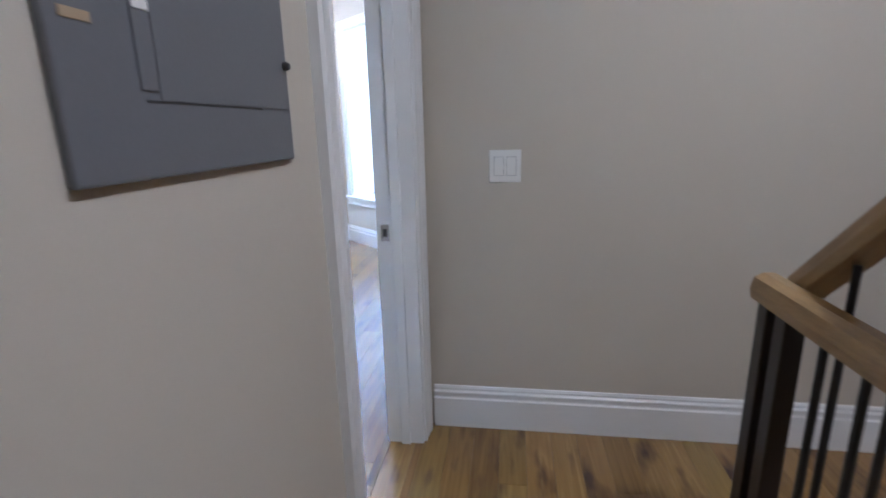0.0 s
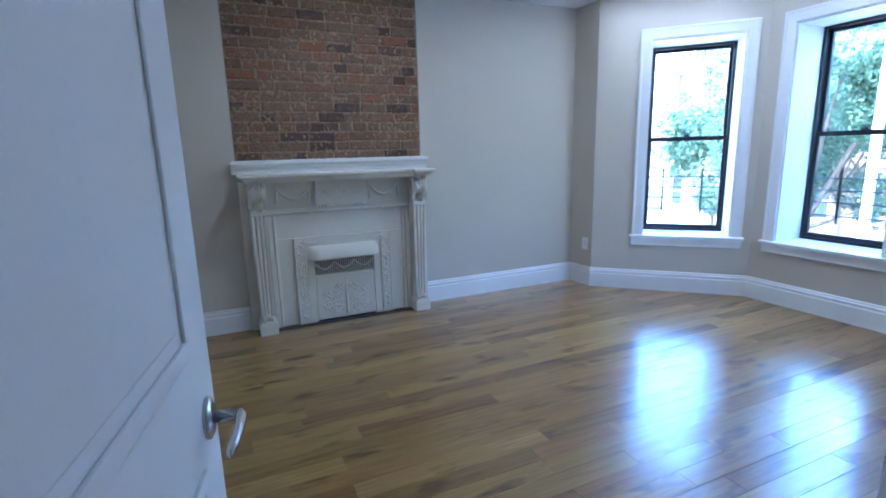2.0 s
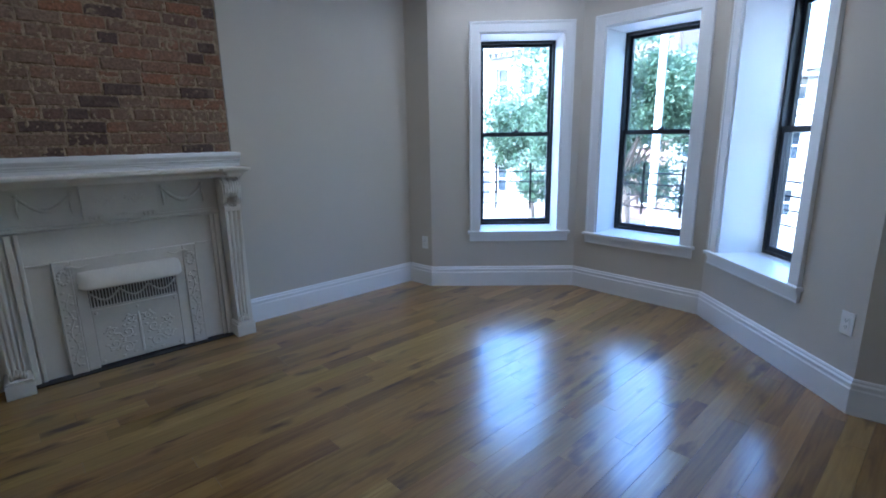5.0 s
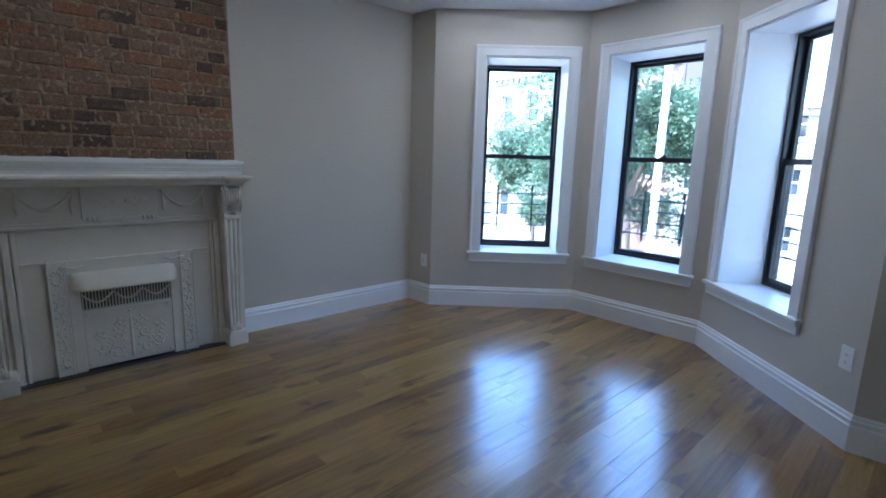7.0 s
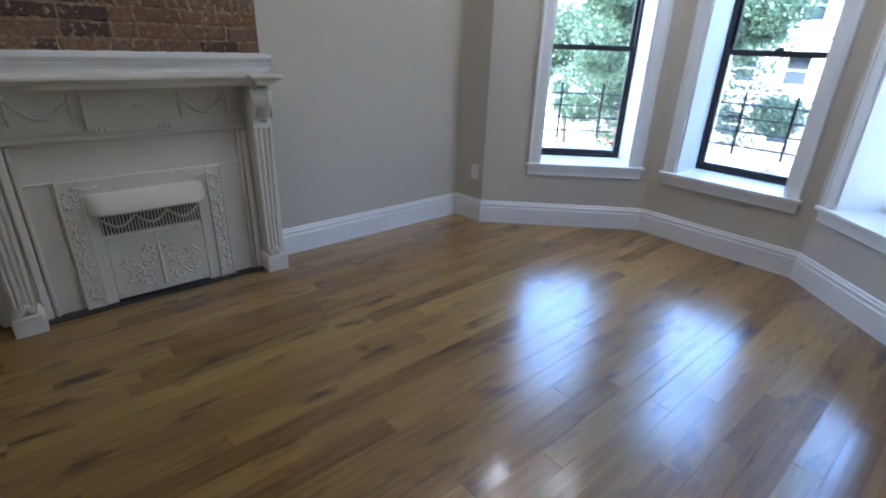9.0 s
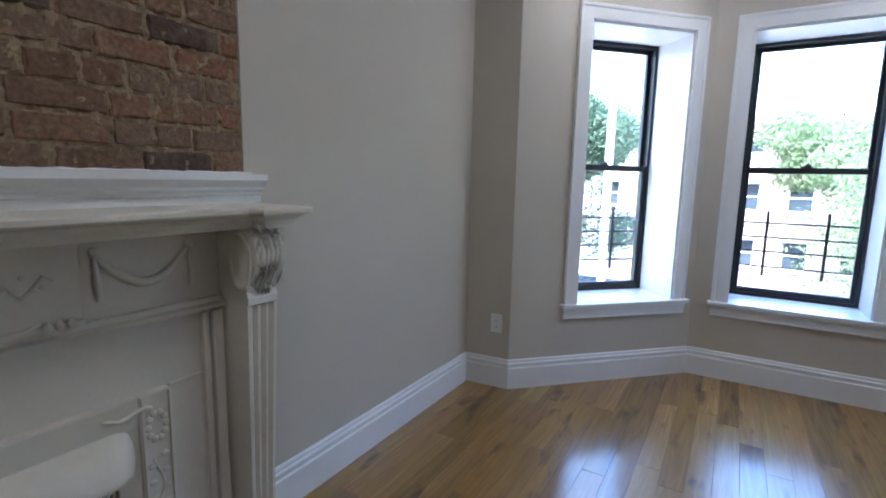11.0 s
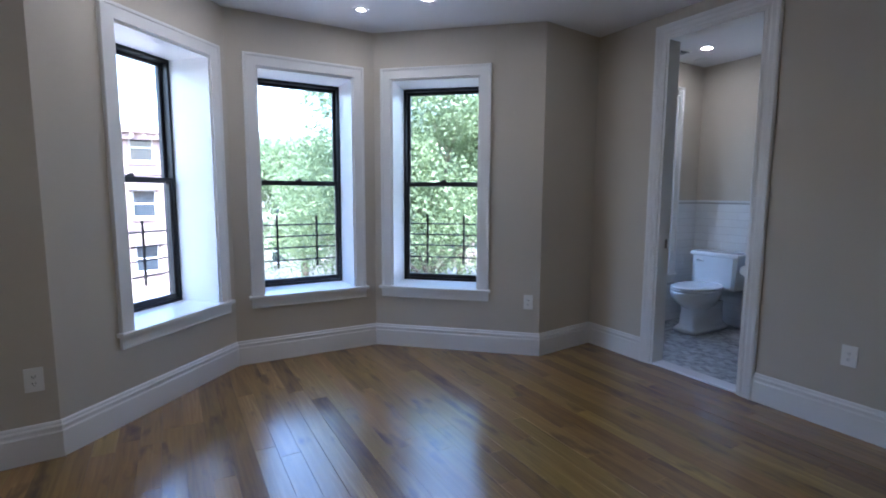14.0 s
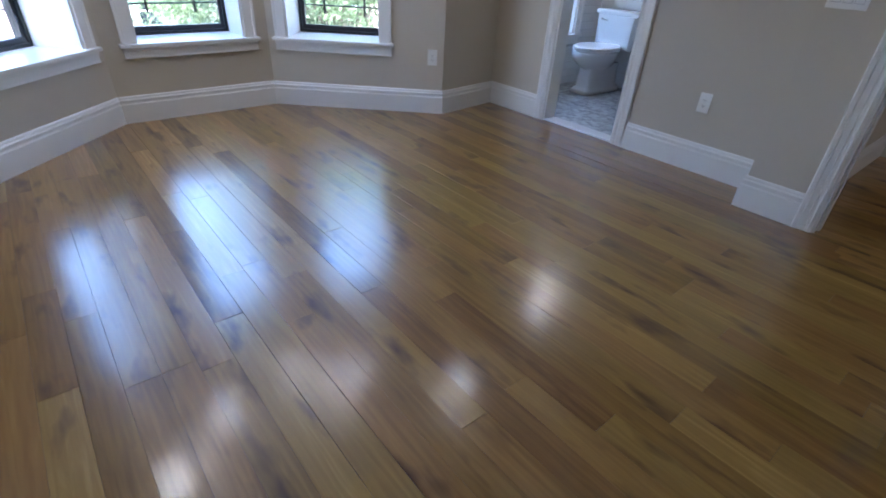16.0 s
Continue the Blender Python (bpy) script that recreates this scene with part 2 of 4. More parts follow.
TILE = material("white_ceramic_tile", (0.78, 0.80, 0.81), 0.15, spread=0.03, grain=6, fine=60, per="island", coat=0.3, vary=0.03)
GROUT = material("grey_grout", (0.45, 0.45, 0.45), 0.9, spread=0.08)
MARBLE = material("grey_marble_mosaic", (0.46, 0.49, 0.52), 0.25, spread=0.30, grain=5, fine=40, per="island")
VANITY = material("slate_grey_vanity_paint", (0.07, 0.08, 0.10), 0.45, spread=0.06, grain=8, fine=80, bump=0.05)
DARKPOST = material("dark_stained_post", (0.018, 0.014, 0.014), 0.35, spread=0.2, grain=8, fine=70, bump=0.08)
ASPHALT = material("asphalt", (0.055, 0.055, 0.057), 0.9, spread=0.25, grain=0.6, fine=30, bump=0.5)
CONCRETE = material("pavement_concrete", (0.24, 0.235, 0.225), 0.9, spread=0.15, grain=0.8, fine=20, bump=0.4)
EARTH = material("ground_earth", (0.11, 0.10, 0.07), 1.0, spread=0.3, grain=0.3, fine=8, bump=0.4)
BARK = material("tree_bark", (0.12, 0.095, 0.07), 0.95, spread=0.35, grain=6, fine=30, bump=1.0, stretch=(1, 1, 0.25))
LEAF_A = leaf_mat("fresh_green_leaves", (0.120, 0.165, 0.075), (0.190, 0.250, 0.120))
LEAF_B = leaf_mat("deep_green_leaves", (0.050, 0.090, 0.050), (0.105, 0.160, 0.090))
STONE_W = material("pale_limestone", (0.36, 0.345, 0.32), 0.85, spread=0.12, grain=0.7, fine=14, bump=0.3)
STONE_R = material("pink_sandstone", (0.33, 0.245, 0.22), 0.85, spread=0.15, grain=0.7, fine=14, bump=0.3)
STONE_B = material("brownstone", (0.26, 0.18, 0.145), 0.88, spread=0.15, grain=0.7, fine=14, bump=0.3)
ROOF = material("tar_roof", (0.05, 0.05, 0.05), 0.95, spread=0.2)
DARKGLASS = material("dark_window_glass", (0.03, 0.04, 0.05), 0.08, spread=0.1, grain=1)
GREYPOLE = material("pale_grey_pole_paint", (0.55, 0.56, 0.56), 0.45, spread=0.05)
CARPAINTS = [material("dark_blue_car_paint", (0.03, 0.04, 0.06), 0.25, spread=0.03, coat=0.8), material("white_car_paint", (0.7, 0.7, 0.7), 0.25, spread=0.02, coat=0.8), material("red_car_paint", (0.30, 0.03, 0.02), 0.25, spread=0.03, coat=0.8)]
RUBBER = material("tyre_rubber", (0.02, 0.02, 0.02), 0.8, spread=0.1)


# ---- mesh tools ----
def link(name, bm, mat, parent=None, m=None, smooth=False):
    me = bpy.data.meshes.new(name)
    bmesh.ops.recalc_face_normals(bm, faces=bm.faces)
    if smooth:
        for f in bm.faces:
            f.smooth = True
    bm.to_mesh(me)
    bm.free()
    me.materials.append(mat)
    ob = new(name, me)
    if parent is not None:
        ob.parent = parent
    if m is not None:
        ob.matrix_basis = m
    return ob


def part(name, bm, mat, parent, label="", m=None, smooth=False):
    ob = link(name, bm, mat, parent, m, smooth)
    return tagged(ob, label) if label else ob


def empty(name, m, label, category, group="", kind=""):
    ob = new(name)
    ob.matrix_basis = m
    ob.empty_display_size = 0.1
    return tagged(ob, label, category, group, kind)


def add_box(bm, x0, x1, y0, y1, z0, z1, bevel=0.0):
    made = bmesh.ops.create_cube(bm, size=1, matrix=Matrix.Translation(((x0 + x1) / 2, (y0 + y1) / 2, (z0 + z1) / 2)) @ Matrix.Diagonal((abs(x1 - x0), abs(y1 - y0), abs(z1 - z0), 1)))
    if bevel:
        edges = {e for v in made["verts"] for e in v.link_edges}
        bmesh.ops.bevel(bm, geom=list(edges), offset=bevel, segments=2, affect="EDGES", profile=0.6)
    return bm


def box(x0, x1, y0, y1, z0, z1, bevel=0.0):
    return add_box(bmesh.new(), x0, x1, y0, y1, z0, z1, bevel)


def add_prism(bm, outline, axis, lo, hi):
    """An outline of 2D points, drawn out along an axis from lo to hi."""
    def place(a, b, c):
        return {"x": (c, a, b), "y": (a, c, b), "z": (a, b, c)}[axis]
    one, two = [[bm.verts.new(place(a, b, c)) for a, b in outline] for c in (lo, hi)]
    n = len(outline)
    bm.faces.new(one)
    bm.faces.new(two[::-1])
    for i in range(n):
        bm.faces.new((one[i], two[i], two[(i + 1) % n], one[(i + 1) % n]))
    return bm


def prism(outline, axis, lo, hi):
    return add_prism(bmesh.new(), outline, axis, lo, hi)


def add_rings(bm, rings, caps=True):
    """A skin over a row of rings with the same number of points."""
    rows = [[bm.verts.new(p) for p in r] for r in rings]
    n = len(rows[0])
    for a, b in zip(rows, rows[1:]):
        for i in range(n):
            bm.faces.new((a[i], a[(i + 1) % n], b[(i + 1) % n], b[i]))
    if caps:
        bm.faces.new(rows[0][::-1])
        bm.faces.new(rows[-1])
    return bm


def lathe(profile, steps=24):
    """profile: rows of radius, height."""
    return add_rings(bmesh.new(), [[(r * math.cos(2 * math.pi * i / steps), r * math.sin(2 * math.pi * i / steps), z) for i in range(steps)] for r, z in profile])


def add_tube(bm, points, radius, sides=8):
    pts = [Vector(p) for p in points]
    rings = []
    for i, p in enumerate(pts):
        d = (pts[min(i + 1, len(pts) - 1)] - pts[max(i - 1, 0)]).normalized()
        up = Vector((0, 0, 1)) if abs(d.z) < 0.95 else Vector((1, 0, 0))
        a = d.cross(up).normalized()
        b = d.cross(a)
        r = radius[i] if isinstance(radius, (list, tuple)) else radius
        rings.append([p + r * (math.cos(2 * math.pi * k / sides) * a + math.sin(2 * math.pi * k / sides) * b) for k in range(sides)])
    return add_rings(bm, rings)


def tube(points, radius, sides=8):
    return add_tube(bmesh.new(), points, radius, sides)


def add_ball(bm, c, r, squash=(1, 1, 1)):
    bmesh.ops.create_icosphere(bm, subdivisions=2, radius=1, matrix=Matrix.Translation(c) @ Matrix.Diagonal((r * squash[0], r * squash[1], r * squash[2], 1)))


def ellipse(cx, cy, z, a, b, n=28, power=1.0):
    out = []
    for i in range(n):
        t = 2 * math.pi * i / n
        c, s = math.cos(t), math.sin(t)
        out.append((cx + a * math.copysign(abs(c) ** power, c), cy + b * math.copysign(abs(s) ** power, s), z))
    return out


def sweep_floor(points, profile):
    """A moulding along a line on the floor; the room lies to the right of the way. profile: rows of distance from the wall, height."""
    pts = [Vector(p) for p in points]
    rings = []
    for i, p in enumerate(pts):
        ways = []
        if i > 0:
            ways.append((p - pts[i - 1]).normalized())
        if i < len(pts) - 1:
            ways.append((pts[i + 1] - p).normalized())
        normals = [Vector((w.y, -w.x)) for w in ways]
        mid = sum(normals, Vector((0, 0))).normalized()
        mid = mid / max(mid.dot(normals[0]), 0.3)
        rings.append([(p.x + mid.x * d, p.y + mid.y * d, z) for d, z in profile])
    return add_rings(bmesh.new(), rings)


def sweep_frame(points, profile):
    """A casing along a line in a wall's plane (along, up); profile: rows of distance to the left of the way, distance into the room."""
    pts = [Vector(p) for p in points]
    rings = []
    for i, p in enumerate(pts):
        ways = []
        if i > 0:
            ways.append((p - pts[i - 1]).normalized())
        if i < len(pts) - 1:
            ways.append((pts[i + 1] - p).normalized())
        normals = [Vector((-w.y, w.x)) for w in ways]
        mid = sum(normals, Vector((0, 0))).normalized()
        mid = mid / max(mid.dot(normals[0]), 0.3)
        rings.append([(p.x + mid.x * d, -t, p.y + mid.y * d) for d, t in profile])
    return add_rings(bmesh.new(), rings)


def along(p0, p1):
    """The frame of a wall: x along it, y out of the room, z up."""
    d = Vector((p1[0] - p0[0], p1[1] - p0[1]))
    return pose(p0[0], p0[1], 0, 0, 0, math.degrees(math.atan2(d.y, d.x))), d.length


HC = 2.604
EX, EN, SY, JY = 4.013, 3.721, 0.158, 1.439
HX, HN = 3.853, 1.192
BX0, BX1, BY = 4.133, 5.67, 3.93
BASE = [(0.0, 0.0), (0.020, 0.0), (0.020, 0.130), (0.015, 0.137), (0.015, 0.148), (0.018, 0.152), (0.018, 0.160), (0.011, 0.168), (0.011, 0.176), (0.006, 0.185), (0.0, 0.185)]
CASE = [(0.0, 0.0), (0.0, 0.014), (0.012, 0.018), (0.018, 0.014), (0.030, 0.014), (0.036, 0.019), (0.060, 0.019), (0.066, 0.024), (0.082, 0.026), (0.090, 0.020), (0.090, 0.0)]
WINCASE = [(0.0, 0.0), (0.0, 0.015), (0.004, 0.017), (0.066, 0.017), (0.069, 0.023), (0.084, 0.024), (0.088, 0.018), (0.088, 0.0)]


def wall(name, p0, p1, thick, label, openings=(), before=0.0, after=0.0, top=HC, mat=None, low=0.0):
    m, length = along(p0, p1)
    bm = bmesh.new()
    u = -before
    for u0, u1, z0, z1 in sorted(openings):
        add_box(bm, u, u0, 0, thick, low, top)
        if z0 > low:
            add_box(bm, u0, u1, 0, thick, low, z0)
        if z1 < top:
            add_box(bm, u0, u1, 0, thick, z1, top)
        u = u1
    add_box(bm, u, length + after, 0, thick, low, top)
    ob = link(name, bm, mat or WALL, None, m)
    return tagged(ob, label, "wall", kind="structure")


# ---- structure ----
A, B1, B2, C, D = (0.290, 3.707), (1.213, 4.650), (2.340, 4.650), (3.374, 3.722), (EX, 3.796)
SILL, HEAD = 0.524, 2.230
W1, W2, W3 = (0.440, 1.163), (0.203, 0.945), (0.147, 0.887)
BATH_TOP, DOOR_TOP = 2.434, 2.42
wall("wall_west", (0, -0.1), (0, 3.684), 0.30, "smooth greige painted plaster wall beside the fireplace", [(0.710, 2.174, 1.20, HC)], after=0.3)
wall("wall_alcove_west", (0, 3.684), A, 0.30, "narrow greige painted wall return beside the bay", before=0.3)
wall("wall_bay_west", A, B1, 0.44, "greige painted bay wall with one window", [(*W1, SILL, HEAD)], after=0.19)
wall("wall_bay_north", B1, B2, 0.44, "greige painted middle bay wall with one window", [(*W2, SILL, HEAD)], before=0.19, after=0.19)
wall("wall_bay_east", B2, C, 0.44, "greige painted bay wall with one window", [(*W3, SILL, HEAD)], before=0.19)
wall("wall_alcove_east", C, D, 0.28, "narrow greige painted wall return beside the bay", after=0.12)
wall("wall_east", D, (EX, JY), 0.12, "greige painted wall with a cased bathroom doorway", [(0.646, 1.318, 0, BATH_TOP)])
wall("wall_jog", (EX, JY - 0.0005), (HX + 0.002, JY - 0.0005), 0.111, "short greige painted wall return")
wall("wall_entry", (EN, JY), (EN, SY), 0.132, "greige painted wall with the room's entry doorway", [(0.380, 1.140, 0, DOOR_TOP)])
wall("wall_south", (EN, SY), (0, SY), 0.12, "smooth greige painted wall", after=0.3)
wall("wall_hall_west", (HX, SY), (HX, -2.6), -0.16, "greige painted hallway wall with the electrical panel")
wall("wall_hall_north", (5.77, HN), (HX + 0.002, HN), -0.10, "greige painted hallway wall with a light switch")
wall("wall_hall_south", (3.6, -2.6), (5.9, -2.6), -0.12, "plain greige painted hallway end wall")
wall("wall_bath_north", (BX0, BY), (BX1, BY), 0.30, "greige painted bathroom wall with a window", [(0.36, 1.13, 0.50, 2.28)], after=0.2)
wall("wall_bath_east", (BX1, BY), (BX1, 1.33), 0.15, "greige painted bathroom wall above tiled wainscot")
wall("wall_bath_south", (BX1, 1.33), (BX0 - 0.008, 1.33), 0.03, "plain greige painted bathroom end wall")

tagged(link("ceiling", box(-0.45, 6.1, -2.8, 5.35, HC, HC + 0.25), CEIL), "flat white painted ceiling", "ceiling", kind="structure")
tagged(link("subfloor", box(-0.3, 6.0, -2.72, 3.68, -0.30, -0.02), SLATE), "dark timber subfloor under the boards", "floor", kind="structure")
tagged(link("bay_floor_base", prism([(-0.15, 3.68), (4.1, 3.68), (3.7, 4.1), (2.62, 5.1), (0.95, 5.1), (-0.05, 4.0)], "z", -0.30, -0.021), SLATE), "dark timber subfloor in the bay", "floor", kind="structure")
# unseen solid block, added behind the room to stop the sun
tagged(link("rear_sun_block", box(-0.3, 3.69, -2.6, 0.034, -0.30, HC), STONE_B), "unseen plain brownstone block behind the room, added to keep the sun out", "house", kind="structure")
tagged(link("house_base", prism([(-0.3, -2.72), (6.0, -2.72), (6.0, 4.3), (3.7, 4.1), (2.55, 5.15), (1.0, 5.15), (-0.05, 4.0), (-0.3, 4.0)], "z", -3.5, -0.302), STONE_B), "brownstone lower storey of the house", "house", kind="structure")

for pts, where in (
    ([(0, 2.082), (0, 3.684), A, B1, B2, C, D, (EX, D[1] - 0.556)], "round the bay"),
    ([(EX, D[1] - 1.408), (EX, JY), (EN, JY), (EN, JY - 0.290)], "beside the bathroom doorway"),
    ([(EN, JY - 1.230), (EN, SY), (0, SY), (0, 0.606)], "along the plain wall"),
):
    tagged(link("baseboard", sweep_floor(pts, BASE), TRIM), "tall white moulded baseboard " + where, "baseboard", kind="structure")
tagged(link("baseboard", sweep_floor([(HX + 0.03, HN), (5.633, HN), (5.633, -2.6)], BASE), TRIM), "tall white moulded baseboard in the hallway", "baseboard", kind="structure")
tagged(link("baseboard", sweep_floor([(HX, -2.6), (HX, JY - 1.230)], BASE), TRIM), "tall white moulded baseboard under the electrical panel", "baseboard", kind="structure")


# ---- windows ----
def window(name, m, u0, u1, z0, z1, label, depth=0.32):
    w = empty(name, m, label, "window", kind="structure")
    part("casing", sweep_frame([(u0, z0), (u0, z1), (u1, z1), (u1, z0)], WINCASE), TRIM, w, "white moulded window casing")
    part("window_sill", box(u0 - 0.105, u1 + 0.105, -0.045, depth + 0.004, z0 - 0.024, z0 + 0.001, 0.005), TRIM, w, "deep white window sill")
    ap = bmesh.new()
    add_box(ap, u0 - 0.088, u1 + 0.088, -0.018, 0, z0 - 0.095, z0 - 0.024)
    add_box(ap, u0 - 0.088, u1 + 0.088, -0.026, -0.018, z0 - 0.046, z0 - 0.026, 0.003)
    add_box(ap, u0 - 0.088, u1 + 0.088, -0.022, -0.018, z0 - 0.095, z0 - 0.084, 0.002)
    part("apron", ap, TRIM, w)
    for a, b in ((u0 + 0.001, u0 + 0.013), (u1 - 0.013, u1 - 0.001)):
        part("jamb_board", box(a, b, -0.001, depth, z0, z1 - 0.013), TRIM, w)
    part("head_board", box(u0 + 0.001, u1 - 0.001, -0.001, depth, z1 - 0.013, z1 - 0.001), TRIM, w)
    y = depth
    fr = bmesh.new()
    for a, b, c, d in ((u0, u0 + 0.034, z0, z1), (u1 - 0.034, u1, z0, z1), (u0 + 0.034, u1 - 0.034, z1 - 0.035, z1), (u0 + 0.034, u1 - 0.034, z0, z0 + 0.022)):
        add_box(fr, a, b, y, y + 0.09, c, d, 0.003)
    part("window_frame", fr, BLACK, w, "black painted window frame")
    mid = z0 + 0.865
    for kind, y0, c, d in (("upper_sash", y + 0.048, mid - 0.020, z1 - 0.035), ("lower_sash", y + 0.012, z0 + 0.022, mid + 0.020)):
        bm = bmesh.new()
        a, b = u0 + 0.034, u1 - 0.034
        r = 0.026
        for q in ((a, a + r, c, d), (b - r, b, c, d), (a + r, b - r, d - (0.040 if kind == "lower_sash" else r), d), (a + r, b - r, c, c + (0.040 if kind == "upper_sash" else 0.036))):
            add_box(bm, q[0], q[1], y0, y0 + 0.030, q[2], q[3], 0.003)
        s = part(kind, bm, BLACK, w)
        p = part("pane", box(a + r - 0.004, b - r + 0.004, y0 + 0.013, y0 + 0.017, c + 0.03, d - 0.022), GLASS, s)
        p.visible_shadow = False
        if kind == "lower_sash":
            lock = box((u0 + u1) / 2 - 0.028, (u0 + u1) / 2 + 0.028, y0 + 0.003, y0 + 0.028, d, d + 0.012, 0.003)
            add_box(lock, (u0 + u1) / 2 - 0.010, (u0 + u1) / 2 + 0.022, y0 + 0.001, y0 + 0.014, d + 0.012, d + 0.022, 0.003)
            part("sash_lock", lock, BLACK, s)
    return w


def window_guard(m, u0, u1):
    g = empty("window_guard", m @ pose((u0 + u1) / 2, 0.46, 0.60), "black iron window guard with four rails outside the glass", "window guard", "window guards of the bay")
    h = (u1 - u0) / 2
    for z in (0.12, 0.23, 0.33, 0.43):
        part("rail", tube([(-h - 0.02, 0, z), (h + 0.02, 0, z)], 0.0065, 8), IRON, g)
    for x in (-0.17, 0.17):
        part("post", box(x - 0.009, x + 0.009, -0.016, -0.004, 0.055, 0.515, 0.002), IRON, g)
    return g


for name, pq, u in (("window_1", (A, B1), W1), ("window_2", (B1, B2), W2), ("window_3", (B2, C), W3)):
    m, _ = along(*pq)
    window(name, m, u[0], u[1], SILL, HEAD, "tall black double-hung sash window with white casing")
    window_guard(m, *u)
mb, _ = along((BX0, BY), (BX1, BY))
window("window_4", mb, 0.36, 1.13, 0.50, 2.28, "bathroom sash window with white casing", 0.12)


# ---- doorways and the entry door ----
def doorway(name, m, u0, u1, top, thick, label, both=True):
    d = empty(name, m, label, "doorway", kind="structure")
    part("casing", sweep_frame([(u0, 0), (u0, top), (u1, top), (u1, 0)], CASE), TRIM, d, "white fluted door casing")
    if both:
        part("casing", sweep_frame([(u0, 0), (u0, top), (u1, top), (u1, 0)], [(a, -thick - b) for a, b in CASE]), TRIM, d, "white fluted door casing")
    for a, b in ((u0 - 0.001, u0 + 0.016), (u1 - 0.016, u1 + 0.001)):
        part("jamb", box(a, b, -0.004, thick + 0.004, 0, top), TRIM, d)
    part("head_jamb", box(u0 + 0.016, u1 - 0.016, -0.004, thick + 0.004, top - 0.016, top + 0.001), TRIM, d)
    return d


me_, _ = along((EN, JY), (EN, SY))
entry = doorway("door_frame_1", me_, 0.380, 1.140, DOOR_TOP, 0.132, "white cased entry doorway with a strike plate")
for a, b in ((0.396, 0.408), (1.112, 1.124)):
    part("door_stop", box(a, b, 0.048, 0.085, 0, DOOR_TOP - 0.016, 0.003), TRIM, entry)
strike = box(0.3955, 0.3985, 0.006, 0.036, 0.838, 0.902, 0.001)
part("strike_plate", strike, NICKEL, entry, "satin nickel strike plate")
part("latch_hole", box(0.3975, 0.3995, 0.014, 0.028, 0.856, 0.884), SLOT, entry)
me2, _ = along(D, (EX, JY))
bathway = doorway("door_frame_2", me2, 0.646, 1.318, BATH_TOP, 0.12, "white cased bathroom doorway with a marble threshold")
part("threshold", box(0.662, 1.302, 0.0, 0.125, 0.0, 0.014, 0.004), PORCELAIN, bathway, "white marble threshold")
part("strike_plate", box(0.6615, 0.6635, 0.07, 0.095, 0.90, 0.97), NICKEL, bathway)

DW = 0.755
door = empty("door_1", pose(EN - 0.005, JY - 1.138, 0.0, 0, 0, -10), "white two-panel door standing open with a nickel lever", "door")
leaf = box(-DW, 0.0, 0.0, 0.036, 0.008, DOOR_TOP - 0.02, 0.002)
part("leaf", leaf, DOORP, door)
for side, y0, y1 in ((1, 0.036, 0.043), (-1, -0.007, 0.0)):
    for z0, z1 in ((0.20, 0.82), (1.02, 2.26)):
        fr = bmesh.new()
        x0, x1, t = -DW + 0.12, -0.12, 0.028
        for q in ((x0, x1, z0, z0 + t), (x0, x1, z1 - t, z1), (x0, x0 + t, z0 + t, z1 - t), (x1 - t, x1, z0 + t, z1 - t)):
            add_box(fr, q[0], q[1], y0, y1, q[2], q[3], 0.003)
        part("panel_moulding", fr, DOORP, door)
        ya, yb = (0.036, 0.041) if side > 0 else (-0.005, 0.0)
        part("raised_panel", box(x0 + 0.055, x1 - 0.055, ya, yb, z0 + 0.055, z1 - 0.055, 0.004), DOORP, door)
for side in (1, -1):
    base = 0.036 if side > 0 else 0.0
    xh = -DW + 0.065
    rose = lathe([(0.001, 0.0), (0.030, 0.0), (0.030, 0.006), (0.022, 0.011), (0.010, 0.012), (0.001, 0.012)], 24)
    lever = part("lever_handle", rose, NICKEL, door, "satin nickel lever handle on an oval rose", Matrix.Translation((xh, base, 0.880)) @ pose(0, 0, 0, -90 * side) @ Matrix.Diagonal((1, 1.25, 1, 1)), True)
    arm = tube([(0, 0, 0.010), (0, 0, 0.045), (0.004, 0, 0.054), (0.016, 0, 0.058), (0.05, 0.002, 0.058), (0.085, 0.006, 0.056), (0.105, 0.010, 0.052)], [0.009, 0.009, 0.010, 0.010, 0.009, 0.008, 0.005], 10)
    part("lever", arm, NICKEL, lever, "", None, True)
for z in (0.25, 1.2, 2.15):
    part("hinge", tube([(0.004, -0.002, z - 0.045), (0.004, -0.002, z + 0.045)], 0.006, 10), NICKEL, door)
part("latch_plate", box(-DW - 0.001, -DW + 0.002, 0.006, 0.030, 0.850, 0.910), NICKEL, door)


# ---- fireplace ----
FY = 1.344
mantel = empty("fireplace_mantel", pose(0, FY, 0), "carved cream-painted wooden fireplace mantel against the brick chimney", "mantel")
part("backboard", box(0.0, 0.080, -0.66, 0.66, 0.0, 1.135), CREAM, mantel)
for s in (-1, 1):
    part("side_strip", box(0.0, 0.055, s * 0.66, s * 0.735, 0.0, 1.135, 0.004), CREAM, mantel)
part("frieze_rail", prism([(0.080, 0.885), (0.112, 0.895), (0.112, 0.905), (0.100, 0.912), (0.100, 0.925), (0.080, 0.925)], "y", -0.565, 0.565), CREAM, mantel)
for s in (-1, 1):
    bm = bmesh.new()
    add_box(bm, 0.080, 0.098, s * 0.500, s * 0.520, 0.0, 0.885, 0.004)
    add_box(bm, 0.080, 0.104, s * 0.528, s * 0.562, 0.0, 0.885, 0.005)
    part("stile", bm, CREAM, mantel)
    part("panel_rail", box(0.080, 0.088, s * 0.395, s * 0.500, 0.690, 0.702, 0.003), CREAM, mantel)
cp = box(0.080, 0.112, -0.195, 0.195, 0.935, 1.135, 0.004)
